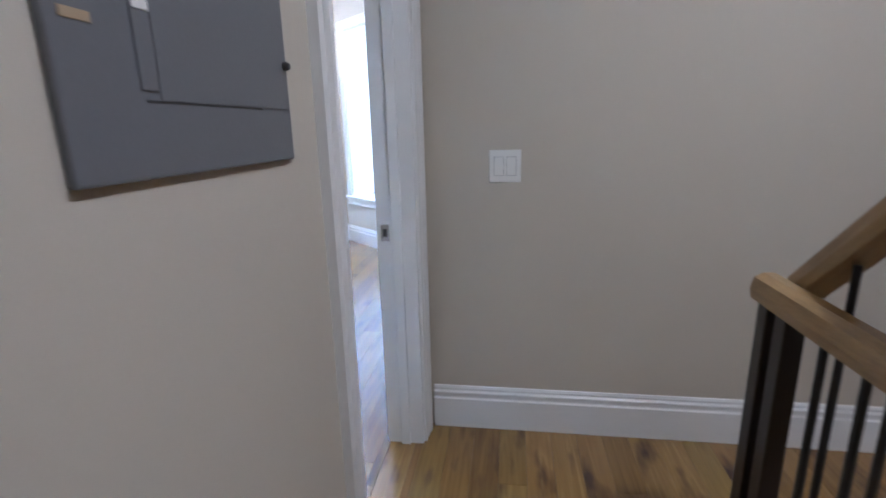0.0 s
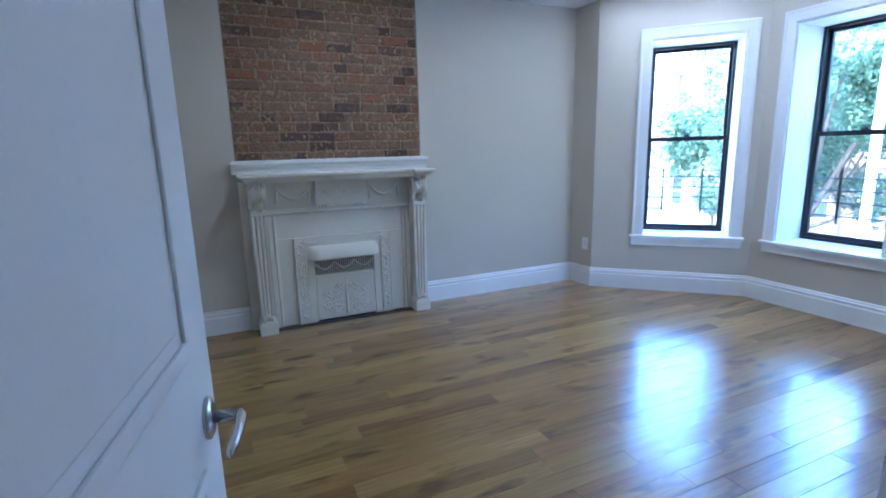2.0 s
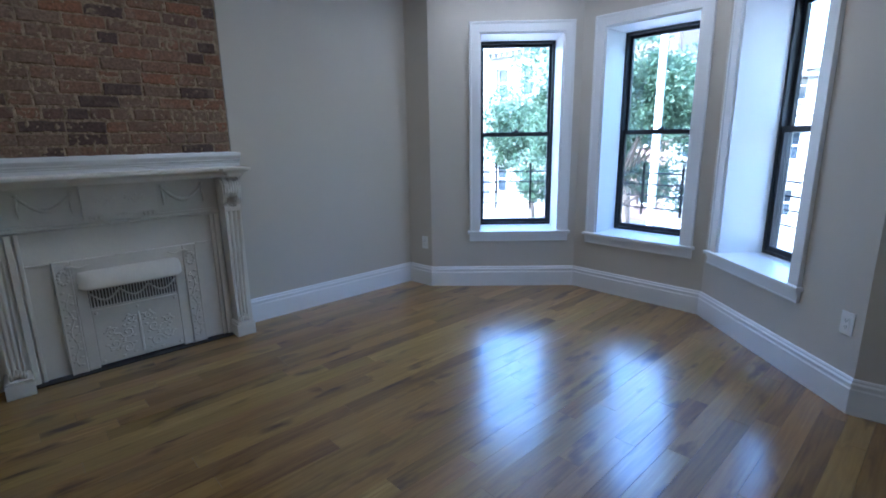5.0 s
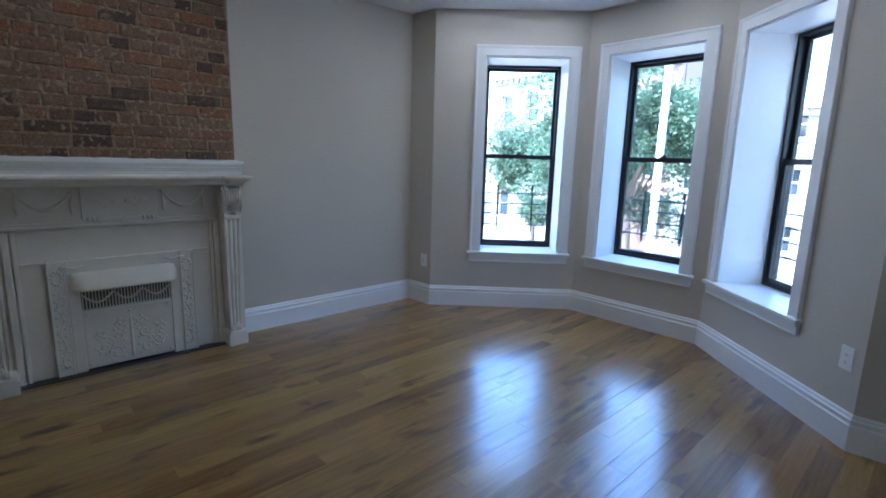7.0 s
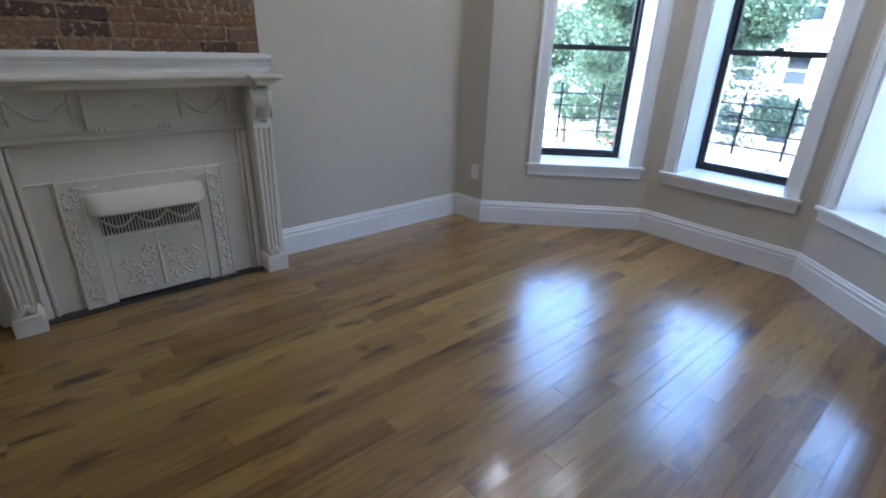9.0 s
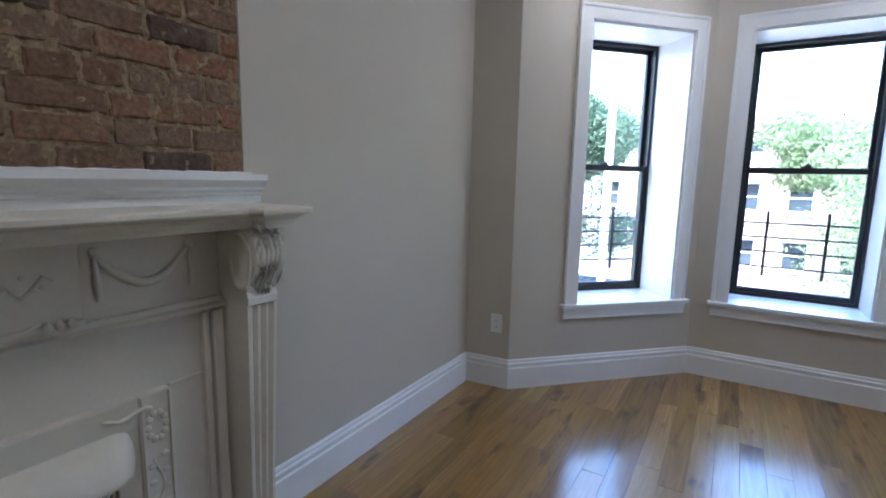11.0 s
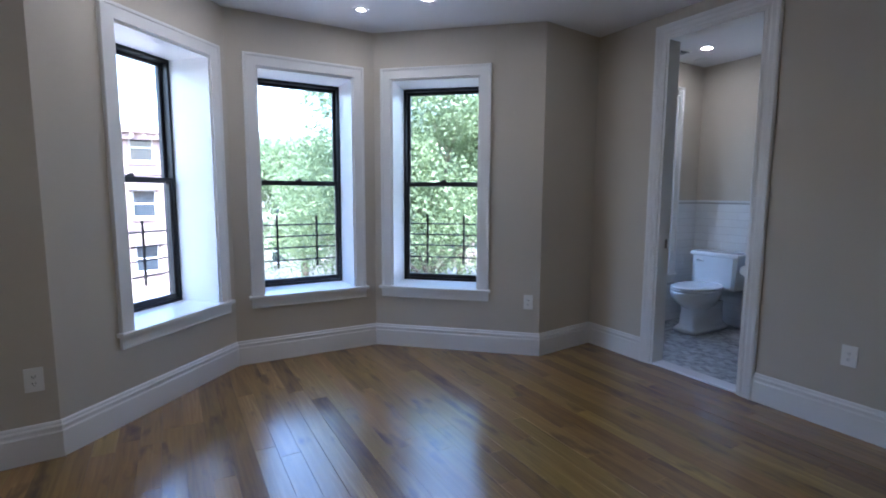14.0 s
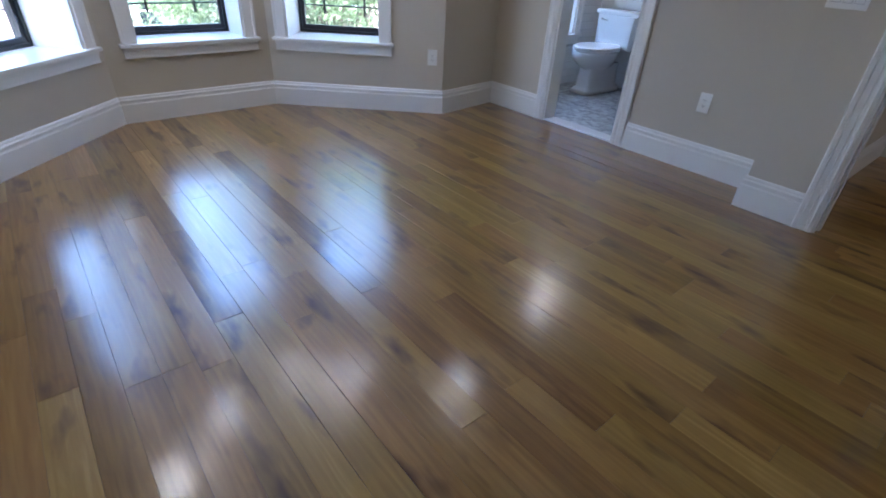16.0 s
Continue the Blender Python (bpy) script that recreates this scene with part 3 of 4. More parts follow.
add_box(cp, 0.112, 0.118, -0.195, 0.195, 0.925, 0.943, 0.003)
centre = part("centre_panel", cp, CREAM, mantel)
for s in (-1, 1):
    for k in range(3):
        b = bmesh.new()
        add_ball(b, (0.122, s * 0.165 - s * 0.024 * k, 0.940), 0.011, (0.8, 0.9, 1.25))
        part("dentil", b, CREAM, centre, "", None, True)
orn = bmesh.new()
for s in (-1, 1):
    add_tube(orn, [(0.114, s * (0.02 + 0.02 * k), 1.035 + 0.022 * math.sin(k * 1.5)) for k in range(7)], [0.004, 0.005, 0.004, 0.005, 0.004, 0.004, 0.002], 6)
    for k in range(6):
        add_ball(orn, (0.114, s * (0.03 + 0.018 * k), 1.04 + 0.018 * math.cos(k * 2.1)), 0.006, (0.6, 1.2, 0.9))
    add_tube(orn, [(0.114, s * 0.11 * q / 6, 0.952 - 0.016 * math.sin(q / 6 * math.pi)) for q in range(7)], 0.004, 6)
part("carved_ornament", orn, CREAM, centre, "", None, True)
for s in (-1, 1):
    sw = bmesh.new()
    rope = [(0.086, s * (0.235 + 0.24 * q / 12), 1.085 - 0.085 * math.sin(q / 12 * math.pi)) for q in range(13)]
    add_tube(sw, rope, [0.006 + 0.007 * math.sin(q / 12 * math.pi) for q in range(13)], 8)
    for q in (0, 12):
        x, y, z = rope[q]
        add_ball(sw, (x, y, z + 0.008), 0.012, (0.6, 1, 1))
        add_tube(sw, [(x, y, z), (x + 0.002, y + s * 0.004, z - 0.07), (x, y + s * 0.002, z - 0.115)], [0.005, 0.009, 0.003], 6)
    part("carved_swag", sw, CREAM, mantel, "", None, True)
for s in (-1, 1):
    y0, y1 = sorted((s * 0.560, s * 0.685))
    yc = s * 0.6225
    pl = bmesh.new()
    add_box(pl, 0.0, 0.224, y0 - 0.003, y1 + 0.003, 0.0, 0.085, 0.006)
    add_box(pl, 0.0, 0.225, y0 + 0.004, y1 - 0.004, 0.085, 0.100, 0.004)
    part("plinth", pl, CREAM, mantel)
    # shaft, wider and deeper towards its head, with three flutes
    sh = bmesh.new()
    rings = []
    for k in range(9):
        t = k / 8
        z = 0.10 + t * 0.80
        hw, fx = 0.040 + 0.014 * t, 0.180 + 0.030 * t + 0.012 * max(0, 1 - t * 6)
        rings.append([(0.0, yc - hw, z), (fx, yc - hw, z), (fx, yc - hw * 0.78, z), (fx - 0.012, yc - hw * 0.55, z), (fx, yc - hw * 0.36, z), (fx, yc - hw * 0.22, z), (fx - 0.012, yc, z), (fx, yc + hw * 0.22, z), (fx, yc + hw * 0.36, z), (fx - 0.012, yc + hw * 0.55, z), (fx, yc + hw * 0.78, z), (fx, yc + hw, z), (0.0, yc + hw, z)])
    add_rings(sh, rings)
    part("fluted_pilaster", sh, CREAM, mantel, "fluted pilaster tapering towards its plinth")
    foot = bmesh.new()
    for k in range(5):
        add_ball(foot, (0.196, yc + 0.014 * (k - 2), 0.120 + 0.010 * (2 - abs(k - 2))), 0.016, (0.7, 0.6, 1.6))
    part("carved_foot", foot, CREAM, mantel, "", None, True)
    # scroll bracket under the shelf
    sc = bmesh.new()
    prof = [(0.0, 0.90), (0.195, 0.895), (0.212, 0.905), (0.214, 0.925), (0.206, 0.945), (0.214, 0.97), (0.236, 1.00), (0.252, 1.035), (0.256, 1.07), (0.246, 1.10), (0.228, 1.12), (0.20, 1.135), (0.0, 1.135)]
    add_prism(sc, prof, "y", yc - 0.053, yc + 0.053)
    br = part("scroll_bracket", sc, CREAM, mantel, "carved acanthus scroll bracket")
    leafm = bmesh.new()
    front = [(0.208, 0.918), (0.206, 0.940), (0.214, 0.968), (0.234, 0.998), (0.250, 1.033), (0.255, 1.068), (0.246, 1.098), (0.230, 1.118)]
    for k in range(-2, 3):
        add_tube(leafm, [(x, yc + k * 0.019 * (0.55 + 0.06 * i), z) for i, (x, z) in enumerate(front)], [0.004, 0.007, 0.008, 0.009, 0.010, 0.010, 0.009, 0.006], 8)
    for i, (x, z) in enumerate(front[1:]):
        for s2 in (-1, 1):
            add_ball(leafm, (x - 0.002, yc + s2 * (0.030 + 0.003 * i), z + 0.006), 0.012, (0.55, 0.85, 1.25))
            add_ball(leafm, (x + 0.004, yc + s2 * (0.012 + 0.001 * i), z + 0.012), 0.007, (0.6, 0.8, 1.3))
    part("acanthus_leaf", leafm, CREAM, br, "", None, True)
    for q in (-1, 1):
        disc = lathe([(0.0001, 0.0), (0.046, 0.0), (0.050, 0.004), (0.050, 0.008), (0.044, 0.010), (0.040, 0.005), (0.030, 0.004), (0.0001, 0.008)], 28)
        part("volute", disc, CREAM, br, "", Matrix.Translation((0.188, yc + q * 0.053, 1.035)) @ pose(0, 0, 0, -90 * q) @ Matrix.Diagonal((1.0, 1.75, 1.0, 1)), True)
# shelf that breaks forward over the brackets, and the crown on it
def shelf_outline(f, b, o):
    return [(0.0, -0.735 - o), (b, -0.735 - o), (b, -0.555 + o), (f, -0.545 + o), (f, 0.545 - o), (b, 0.555 - o), (b, 0.735 + o), (0.0, 0.735 + o)]
sh = add_rings(bmesh.new(), [[(x, y, z) for x, y in shelf_outline(0.265 + o, 0.312 + o, o)] for o, z in ((-0.050, 1.135), (-0.046, 1.146), (-0.042, 1.147), (-0.036, 1.158), (-0.022, 1.170), (-0.008, 1.175), (-0.004, 1.176), (0.0, 1.182), (0.0, 1.193), (-0.004, 1.197))])
part("shelf", sh, CREAM, mantel, "cream mantel shelf stepping out over the brackets")
for s in (-1, 1):
    dt = bmesh.new()
    for k in range(7):
        add_box(dt, 0.250, 0.262, s * 0.6225 - 0.05 + k * 0.0152, s * 0.6225 - 0.041 + k * 0.0152, 1.135, 1.149)
    part("dentil_band", dt, CREAM, mantel)
crown = prism([(0.0, 1.197), (0.034, 1.197), (0.034, 1.220), (0.042, 1.224), (0.042, 1.231), (0.052, 1.240), (0.052, 1.248), (0.066, 1.263), (0.072, 1.270), (0.072, 1.290), (0.0, 1.290)], "y", -0.768, 0.768)
part("crown_moulding", crown, TRIM, mantel, "bright white crown moulding under the bricks")
caulk = bmesh.new()
add_tube(caulk, [(0.006, -0.755 + 1.51 * k / 70, 1.292) for k in range(71)], [0.005 + 0.004 * noise.noise((k * 0.7, 0.3, 1.0)) for k in range(71)], 6)
part("caulk_line", caulk, TRIM, mantel, "uneven white caulk line")
tagged(link("hearth", box(0.0, 0.155, FY - 0.56, FY + 0.56, 0.0, 0.006, 0.002), SLATE), "thin dark slate hearth strip under the fireplace", "hearth")

insert = empty("fireplace_insert", pose(0.08, FY, 0.006), "cream-painted cast-iron fireplace insert with grille and hood", "fireplace insert")
fr = bmesh.new()
for a, b, c, d in ((-0.385, -0.300, 0.0, 0.695), (0.300, 0.385, 0.0, 0.695), (-0.300, 0.300, 0.615, 0.695)):
    add_box(fr, 0.0, 0.030, a, b, c, d, 0.005)
part("surround", fr, CREAM, insert)
for s in (-1, 1):
    bead = bmesh.new()
    for a in (0.303, 0.376):
        add_box(bead, 0.030, 0.038, s * a, s * (a + 0.008), 0.0, 0.690, 0.002)
    part("beading", bead, CREAM, insert)
    vine = bmesh.new()
    add_tube(vine, [(0.032, s * (0.342 + 0.012 * math.sin(k * 0.9)), 0.05 + k * 0.024) for k in range(20)], 0.005, 6)
    for k in range(20):
        add_ball(vine, (0.032, s * (0.342 + 0.018 * (1 if k % 2 else -1)), 0.055 + k * 0.024), 0.009, (0.6, 1.3, 0.9))
    for k in range(10):
        a = k * 0.628
        add_ball(vine, (0.034, s * 0.342 + 0.024 * math.cos(a), 0.60 + 0.038 * math.sin(a)), 0.010, (0.4, 1, 1))
    add_tube(vine, [(0.034, s * (0.33 - 0.02 * k), 0.655 + 0.008 * math.sin(k * 1.3)) for k in range(7)], [0.006, 0.008, 0.006, 0.007, 0.005, 0.005, 0.003], 6)
    part("vine_ornament", vine, CREAM, insert, "", None, True)
part("firebox_back", box(-0.004, 0.004, -0.300, 0.300, 0.0, 0.615), SLOT, insert)
for s in (-1, 1):
    part("inner_frame", box(0.004, 0.026, s * 0.240, s * 0.299, 0.0, 0.614, 0.004), CREAM, insert)
hood = bmesh.new()
prof = []
for k in range(17):
    t = k / 16
    y = -0.282 + 0.564 * t
    e = min(1.0, 9.0 * min(t, 1 - t))
    out = 0.030 + 0.085 * e ** 0.5
    prof.append([(0.0, y, 0.625), (0.022 + 0.010 * e, y, 0.622), (out * 0.55, y, 0.605), (out * 0.82, y, 0.578), (out * 0.96, y, 0.548), (out, y, 0.530), (out, y, 0.521), (out - 0.008, y, 0.516), (0.0, y, 0.519)])
add_rings(hood, prof)
part("hood", hood, CREAM, insert, "projecting rounded cast-iron hood", None, True)
gr = part("grille", box(0.006, 0.012, -0.240, 0.240, 0.372, 0.384), CREAM, insert, "open cast-iron grille with swag")
for k in range(29):
    y = -0.232 + k * 0.01657
    part("bar", box(0.010, 0.018, y - 0.0032, y + 0.0032, 0.384, 0.520), CREAM, gr)
gs = bmesh.new()
for s in range(3):
    add_tube(gs, [(0.020, -0.235 + s * 0.157 + 0.157 * q / 8, 0.480 - 0.055 * math.sin(q / 8 * math.pi)) for q in range(9)], 0.006, 6)
part("grille_swag", gs, CREAM, gr, "", None, True)
pn = part("lower_panel", box(0.006, 0.022, -0.240, 0.240, 0.012, 0.372, 0.006), CREAM, insert, "embossed panel with scrolling leaves")
em = bmesh.new()
add_tube(em, [(0.024, 0.0, 0.04 + 0.03 * k) for k in range(10)], [0.006, 0.010, 0.008, 0.012, 0.008, 0.012, 0.008, 0.010, 0.007, 0.004], 8)
for s in (-1, 1):
    for cy, cz, r, turn, way in ((0.085, 0.085, 0.045, 9, 1), (0.150, 0.130, 0.035, 8, -1), (0.075, 0.190, 0.040, 9, -1), (0.160, 0.215, 0.026, 8, 1), (0.050, 0.270, 0.028, 8, 1)):
        add_tube(em, [(0.023, s * (cy + (r - r * 0.075 * k) * math.cos(way * k * 0.7)), cz + (r - r * 0.075 * k) * math.sin(way * k * 0.7)) for k in range(turn + 3)], 0.0055, 6)
        for k in range(5):
            a = k * 1.3
            add_ball(em, (0.023, s * (cy + r * 1.15 * math.cos(a)), cz + r * 1.15 * math.sin(a)), 0.009, (0.5, 1.3, 0.8))
part("scroll_relief", em, CREAM, pn, "", None, True)
for y, z in ((-0.218, 0.034), (0.218, 0.034), (-0.218, 0.350), (0.218, 0.350), (0.0, 0.345)):
    k = bmesh.new()
    add_ball(k, (0.023, y, z), 0.010, (0.5, 1, 1))
    part("rosette", k, CREAM, pn, "", None, True)


# ---- hallway ----
def plate(m, label, category, wide, devices, group=""):
    """A cover plate on a wall: x along, y out of the room, z up, origin at its middle."""
    p = empty("light_switch" if category == "light switch" else "wall_outlet", m, label, category, group)
    part("cover_plate", box(-wide / 2, wide / 2, -0.006, 0.0, -0.0595, 0.0595, 0.003), PLATE, p)
    n = len(devices)
    for i, kind in enumerate(devices):
        x = (i - (n - 1) / 2) * 0.046
        if kind == "rocker":
            # grey sheet on the plate, its colour standing in for the recess's shade
            part("rocker_gap_shade", box(x - 0.0185, x + 0.0185, -0.0064, -0.006, -0.035, 0.035), GROUT, p)
            r = part("rocker", prism([(-0.006, -0.033), (-0.0075, -0.033), (-0.0085, 0.0), (-0.0105, 0.033), (-0.006, 0.033)], "x", x - 0.0165, x + 0.0165), PLATE, p)
        else:
            f = part("socket_face", box(x - 0.0165, x + 0.0165, -0.0085, -0.006, -0.033, 0.033, 0.001), PLATE, p)
            for z in (-0.017, 0.017):
                for q in (-0.006, 0.006):
                    part("slot", box(x + q - 0.0012, x + q + 0.0012, -0.0092, -0.0084, z - 0.004, z + 0.005), SLOT, f)
                part("slot", box(x - 0.002, x + 0.002, -0.0092, -0.0084, z - 0.011, z - 0.007), SLOT, f)
    for z in (-0.048, 0.048):
        part("screw", lathe([(0.0001, 0.0), (0.0028, 0.0), (0.0025, 0.0012), (0.0001, 0.0014)], 10), PLATE, p, "", pose(0, -0.006, z, 90))
    return p


plate(pose(4.171, HN, 1.093, 0, 0, 0), "white double rocker light switch on the hallway wall", "light switch", 0.117, ["rocker", "rocker"])
plate(pose(EN, 1.330, 1.090, 0, 0, -90), "white triple rocker light switch beside the door", "light switch", 0.163, ["rocker"] * 3)
plate(pose(0.205, 3.7003, 0.408, 0, 0, 4.53), "white wall outlet on the narrow return wall", "outlet", 0.074, ["socket"])
plate(pose(EX, 1.913, 0.434, 0, 0, -90), "white wall outlet beside the bathroom doorway", "outlet", 0.074, ["socket"])
mE, _ = along(B2, C)
plate(mE @ pose(1.300, 0, 0.438), "white wall outlet under the bay", "outlet", 0.074, ["socket"])

plate(pose(2.151, SY, 1.105, 0, 0, 180), "white single rocker light switch on the plain wall", "light switch", 0.074, ["rocker"])
plate(pose(1.566, SY, 0.436, 0, 0, 180), "white wall outlet low on the plain wall", "outlet", 0.074, ["socket"])

panel = empty("electrical_panel", pose(HX, -0.103, 1.194, 0, 0, 90), "grey steel electrical panel with a closed door", "electrical panel")
part("cover", box(-0.195, 0.195, -0.010, 0.0, 0.0, 0.80, 0.003), STEEL, panel)
pd = part("panel_door", box(-0.085, 0.190, -0.0112, -0.010, 0.0725, 0.72), STEEL, panel)
part("latch", lathe([(0.0001, 0.0), (0.006, 0.0), (0.006, 0.006), (0.004, 0.009), (0.0001, 0.009)], 16), SLOT, pd, "", pose(0.183, -0.0112, 0.133, 90))
part("door_seam", box(-0.104, 0.109, -0.0104, -0.010, 0.0695, 0.0720), SLOT, panel)
part("hinge_strip", box(-0.110, -0.087, -0.0118, -0.010, 0.080, 0.725, 0.0008), STEEL, panel)
part("label_sticker", box(-0.182, -0.154, -0.0112, -0.010, 0.128, 0.136), TANLABEL, panel, "small tan label")
part("label_sticker", box(-0.108, -0.088, -0.0130, -0.0118, 0.150, 0.172), PLATE, panel, "small white label")

rail = empty("stair_railing", pose(4.778, 0.480, 0.0), "oak stair railing with black posts and balusters", "stair railing")
HR = [(-0.032, -0.028), (0.032, -0.028), (0.036, -0.006), (0.030, 0.022), (0.012, 0.032), (-0.012, 0.032), (-0.030, 0.022), (-0.036, -0.006)]
part("handrail", prism([(x, 0.868 + z) for x, z in HR], "y", -2.6, 0.035), RAILWOOD, rail, "level oak handrail")
slope = math.atan(0.90)
part("handrail", prism(HR, "y", -1.9, 0.0), RAILWOOD, rail, "rising oak handrail", pose(0.07, 0.02, 0.873, -math.degrees(slope)))
for y in (0.0, -0.075):
    part("newel_post", box(-0.021, 0.021, y - 0.021, y + 0.021, 0.0, 0.843, 0.003), DARKPOST, rail, "square black newel post")
for k in range(20):
    y = -0.19 - 0.115 * k
    part("baluster", tube([(0, y, 0.0), (0, y, 0.844)], 0.008, 8), IRON, rail)
for k in range(12):
    y = -0.13 - 0.14 * k
    part("baluster", tube([(0.07, y, 0.0), (0.07, y, 0.848 - 0.90 * y)], 0.008, 8), IRON, rail)


# ---- ceiling lamps ----
def downlight(x, y, z=HC, size=1.0):
    d = empty("recessed_light", pose(x, y, z), "round white recessed ceiling light, switched on", "ceiling light", "recessed ceiling lights")
    rim = bmesh.new()
    n = 32
    add_rings(rim, [[(r * math.cos(2 * math.pi * i / n), r * math.sin(2 * math.pi * i / n), h) for i in range(n)] for r, h in ((0.0245 * size, -0.001), (0.026 * size, -0.004), (0.050 * size, -0.004), (0.055 * size, -0.001))], caps=False)
    part("trim_ring", rim, TRIM, d, "", None, True)
    part("lens", lathe([(0.0001, -0.0035), (0.020 * size, -0.0035), (0.025 * size, -0.0022), (0.025 * size, -0.001), (0.0001, -0.001)], 24), LAMP, d, "glowing frosted lens")
    return d


for x, y in ((0.806, 3.69), (1.225, 4.085), (2.075, 4.21), (2.40, 3.80), (3.08, 3.0), (1.02, 2.81)):
    downlight(x, y)
# unseen light, added and enlarged to brighten the mantel and bricks
downlight(0.95, 1.36, size=1.45)
downlight(5.05, 3.52, size=1.5)
# two unseen lights, added and sized to brighten the hallway walls
downlight(5.15, -0.20, size=1.9)
downlight(4.85, -1.2, size=0.85)


# ---- bathroom ----
bath_vent = empty("ceiling_vent", pose(4.90, 3.72, HC), "white slotted bathroom ceiling vent", "ceiling vent")
part("vent_frame", box(-0.13, 0.13, -0.08, 0.08, -0.008, 0.0, 0.003), TRIM, bath_vent)
for k in range(6):
    part("slat", box(-0.11, 0.11, -0.062 + k * 0.022, -0.052 + k * 0.022, -0.011, -0.008), SLOT, bath_vent)
vent2 = empty("ceiling_vent", pose(5.38, 3.77, HC), "small round white bathroom ceiling vent", "ceiling vent")
part("vent_rim", lathe([(0.0001, -0.010), (0.05, -0.010), (0.075, -0.004), (0.075, 0.0), (0.0001, 0.0)], 24), TRIM, vent2)

toilet = empty("toilet", pose(4.935, 3.545, 0.008), "white two-piece porcelain toilet with closed lid", "toilet")
# x runs back to the tank
base = bmesh.new()
add_rings(base, [ellipse(0.34, 0, z, a, b, 28, p) for z, a, b, p in ((0.0, 0.285, 0.122, 0.28), (0.035, 0.285, 0.122, 0.28), (0.040, 0.270, 0.112, 0.28), (0.060, 0.255, 0.100, 0.3), (0.065, 0.245, 0.092, 0.3), (0.20, 0.235, 0.086, 0.35), (0.27, 0.240, 0.100, 0.5))])
part("pedestal", base, PORCELAIN, toilet, "", None, True)
bowl = bmesh.new()
add_rings(bowl, [ellipse(cx, 0, z, a, b, 32, 0.9) for cx, z, a, b in ((0.30, 0.19, 0.17, 0.080), (0.29, 0.23, 0.19, 0.095), (0.255, 0.28, 0.235, 0.140), (0.235, 0.33, 0.262, 0.172), (0.23, 0.375, 0.272, 0.183), (0.23, 0.395, 0.268, 0.180))])
part("bowl", bowl, PORCELAIN, toilet, "", None, True)
seat = bmesh.new()
add_rings(seat, [ellipse(0.235, 0, z, a, b, 32, 0.92) for z, a, b in ((0.396, 0.268, 0.182), (0.402, 0.275, 0.188), (0.414, 0.275, 0.188), (0.418, 0.270, 0.184))])
part("seat", seat, PORCELAIN, toilet)
lid = bmesh.new()
add_rings(lid, [ellipse(0.235, 0, z, a, b, 32, 0.92) for z, a, b in ((0.420, 0.268, 0.182), (0.426, 0.276, 0.190), (0.436, 0.274, 0.188), (0.444, 0.255, 0.170), (0.447, 0.20, 0.12))])
part("lid", lid, PORCELAIN, toilet)
tank = bmesh.new()
add_rings(tank, [[(0.575 + a * c, b * s, z) for c, s in ((-1, -0.85), (-0.8, -1), (0.8, -1), (1, -0.85), (1, 0.85), (0.8, 1), (-0.8, 1), (-1, 0.85))] for z, a, b in ((0.385, 0.085, 0.195), (0.40, 0.092, 0.205), (0.70, 0.105, 0.225))])
tk = part("tank", tank, PORCELAIN, toilet)
part("tank_lid", box(0.462, 0.690, -0.238, 0.238, 0.700, 0.742, 0.014), PORCELAIN, toilet)
part("flush_lever", tube([(0.468, 0.155, 0.655), (0.452, 0.155, 0.655), (0.450, 0.12, 0.652), (0.450, 0.085, 0.648)], [0.010, 0.008, 0.006, 0.007], 8), NICKEL, toilet, "nickel flush lever", None, True)
for s in (-1, 1):
    part("seat_hinge", box(0.462, 0.500, s * 0.075 - 0.012, s * 0.075 + 0.012, 0.405, 0.440, 0.004), PORCELAIN, toilet)

van = empty("bathroom_vanity", pose(5.40, 2.69, 0.0), "dark slate-grey bathroom vanity with a white top", "vanity")
part("body", box(-0.25, 0.265, -0.40, 0.40, 0.08, 0.80, 0.003), VANITY, van)
part("plinth", box(-0.20, 0.265, -0.38, 0.38, 0.0, 0.08), VANITY, van)
for s in (-1, 1):
    dr = part("door", box(-0.268, -0.250, s * 0.20 - 0.19, s * 0.20 + 0.19, 0.10, 0.78, 0.003), VANITY, van)
    part("handle", tube([(-0.285, s * 0.04, 0.42), (-0.285, s * 0.04, 0.54)], 0.005, 8), NICKEL, dr)
part("top", box(-0.275, 0.266, -0.415, 0.415, 0.80, 0.835, 0.006), PORCELAIN, van, "white stone vanity top")

holder = empty("toilet_paper_holder", pose(5.29, 3.094, 0.66), "nickel toilet paper holder on the vanity side", "paper holder")
part("arm", tube([(0, 0.0, 0), (0, 0.05, 0), (-0.05, 0.05, 0)], 0.007, 8), NICKEL, holder)
part("roll", tube([(-0.06, 0.055, -0.02), (0.05, 0.055, -0.02)], 0.045, 20), PLATE, holder, "white paper roll")


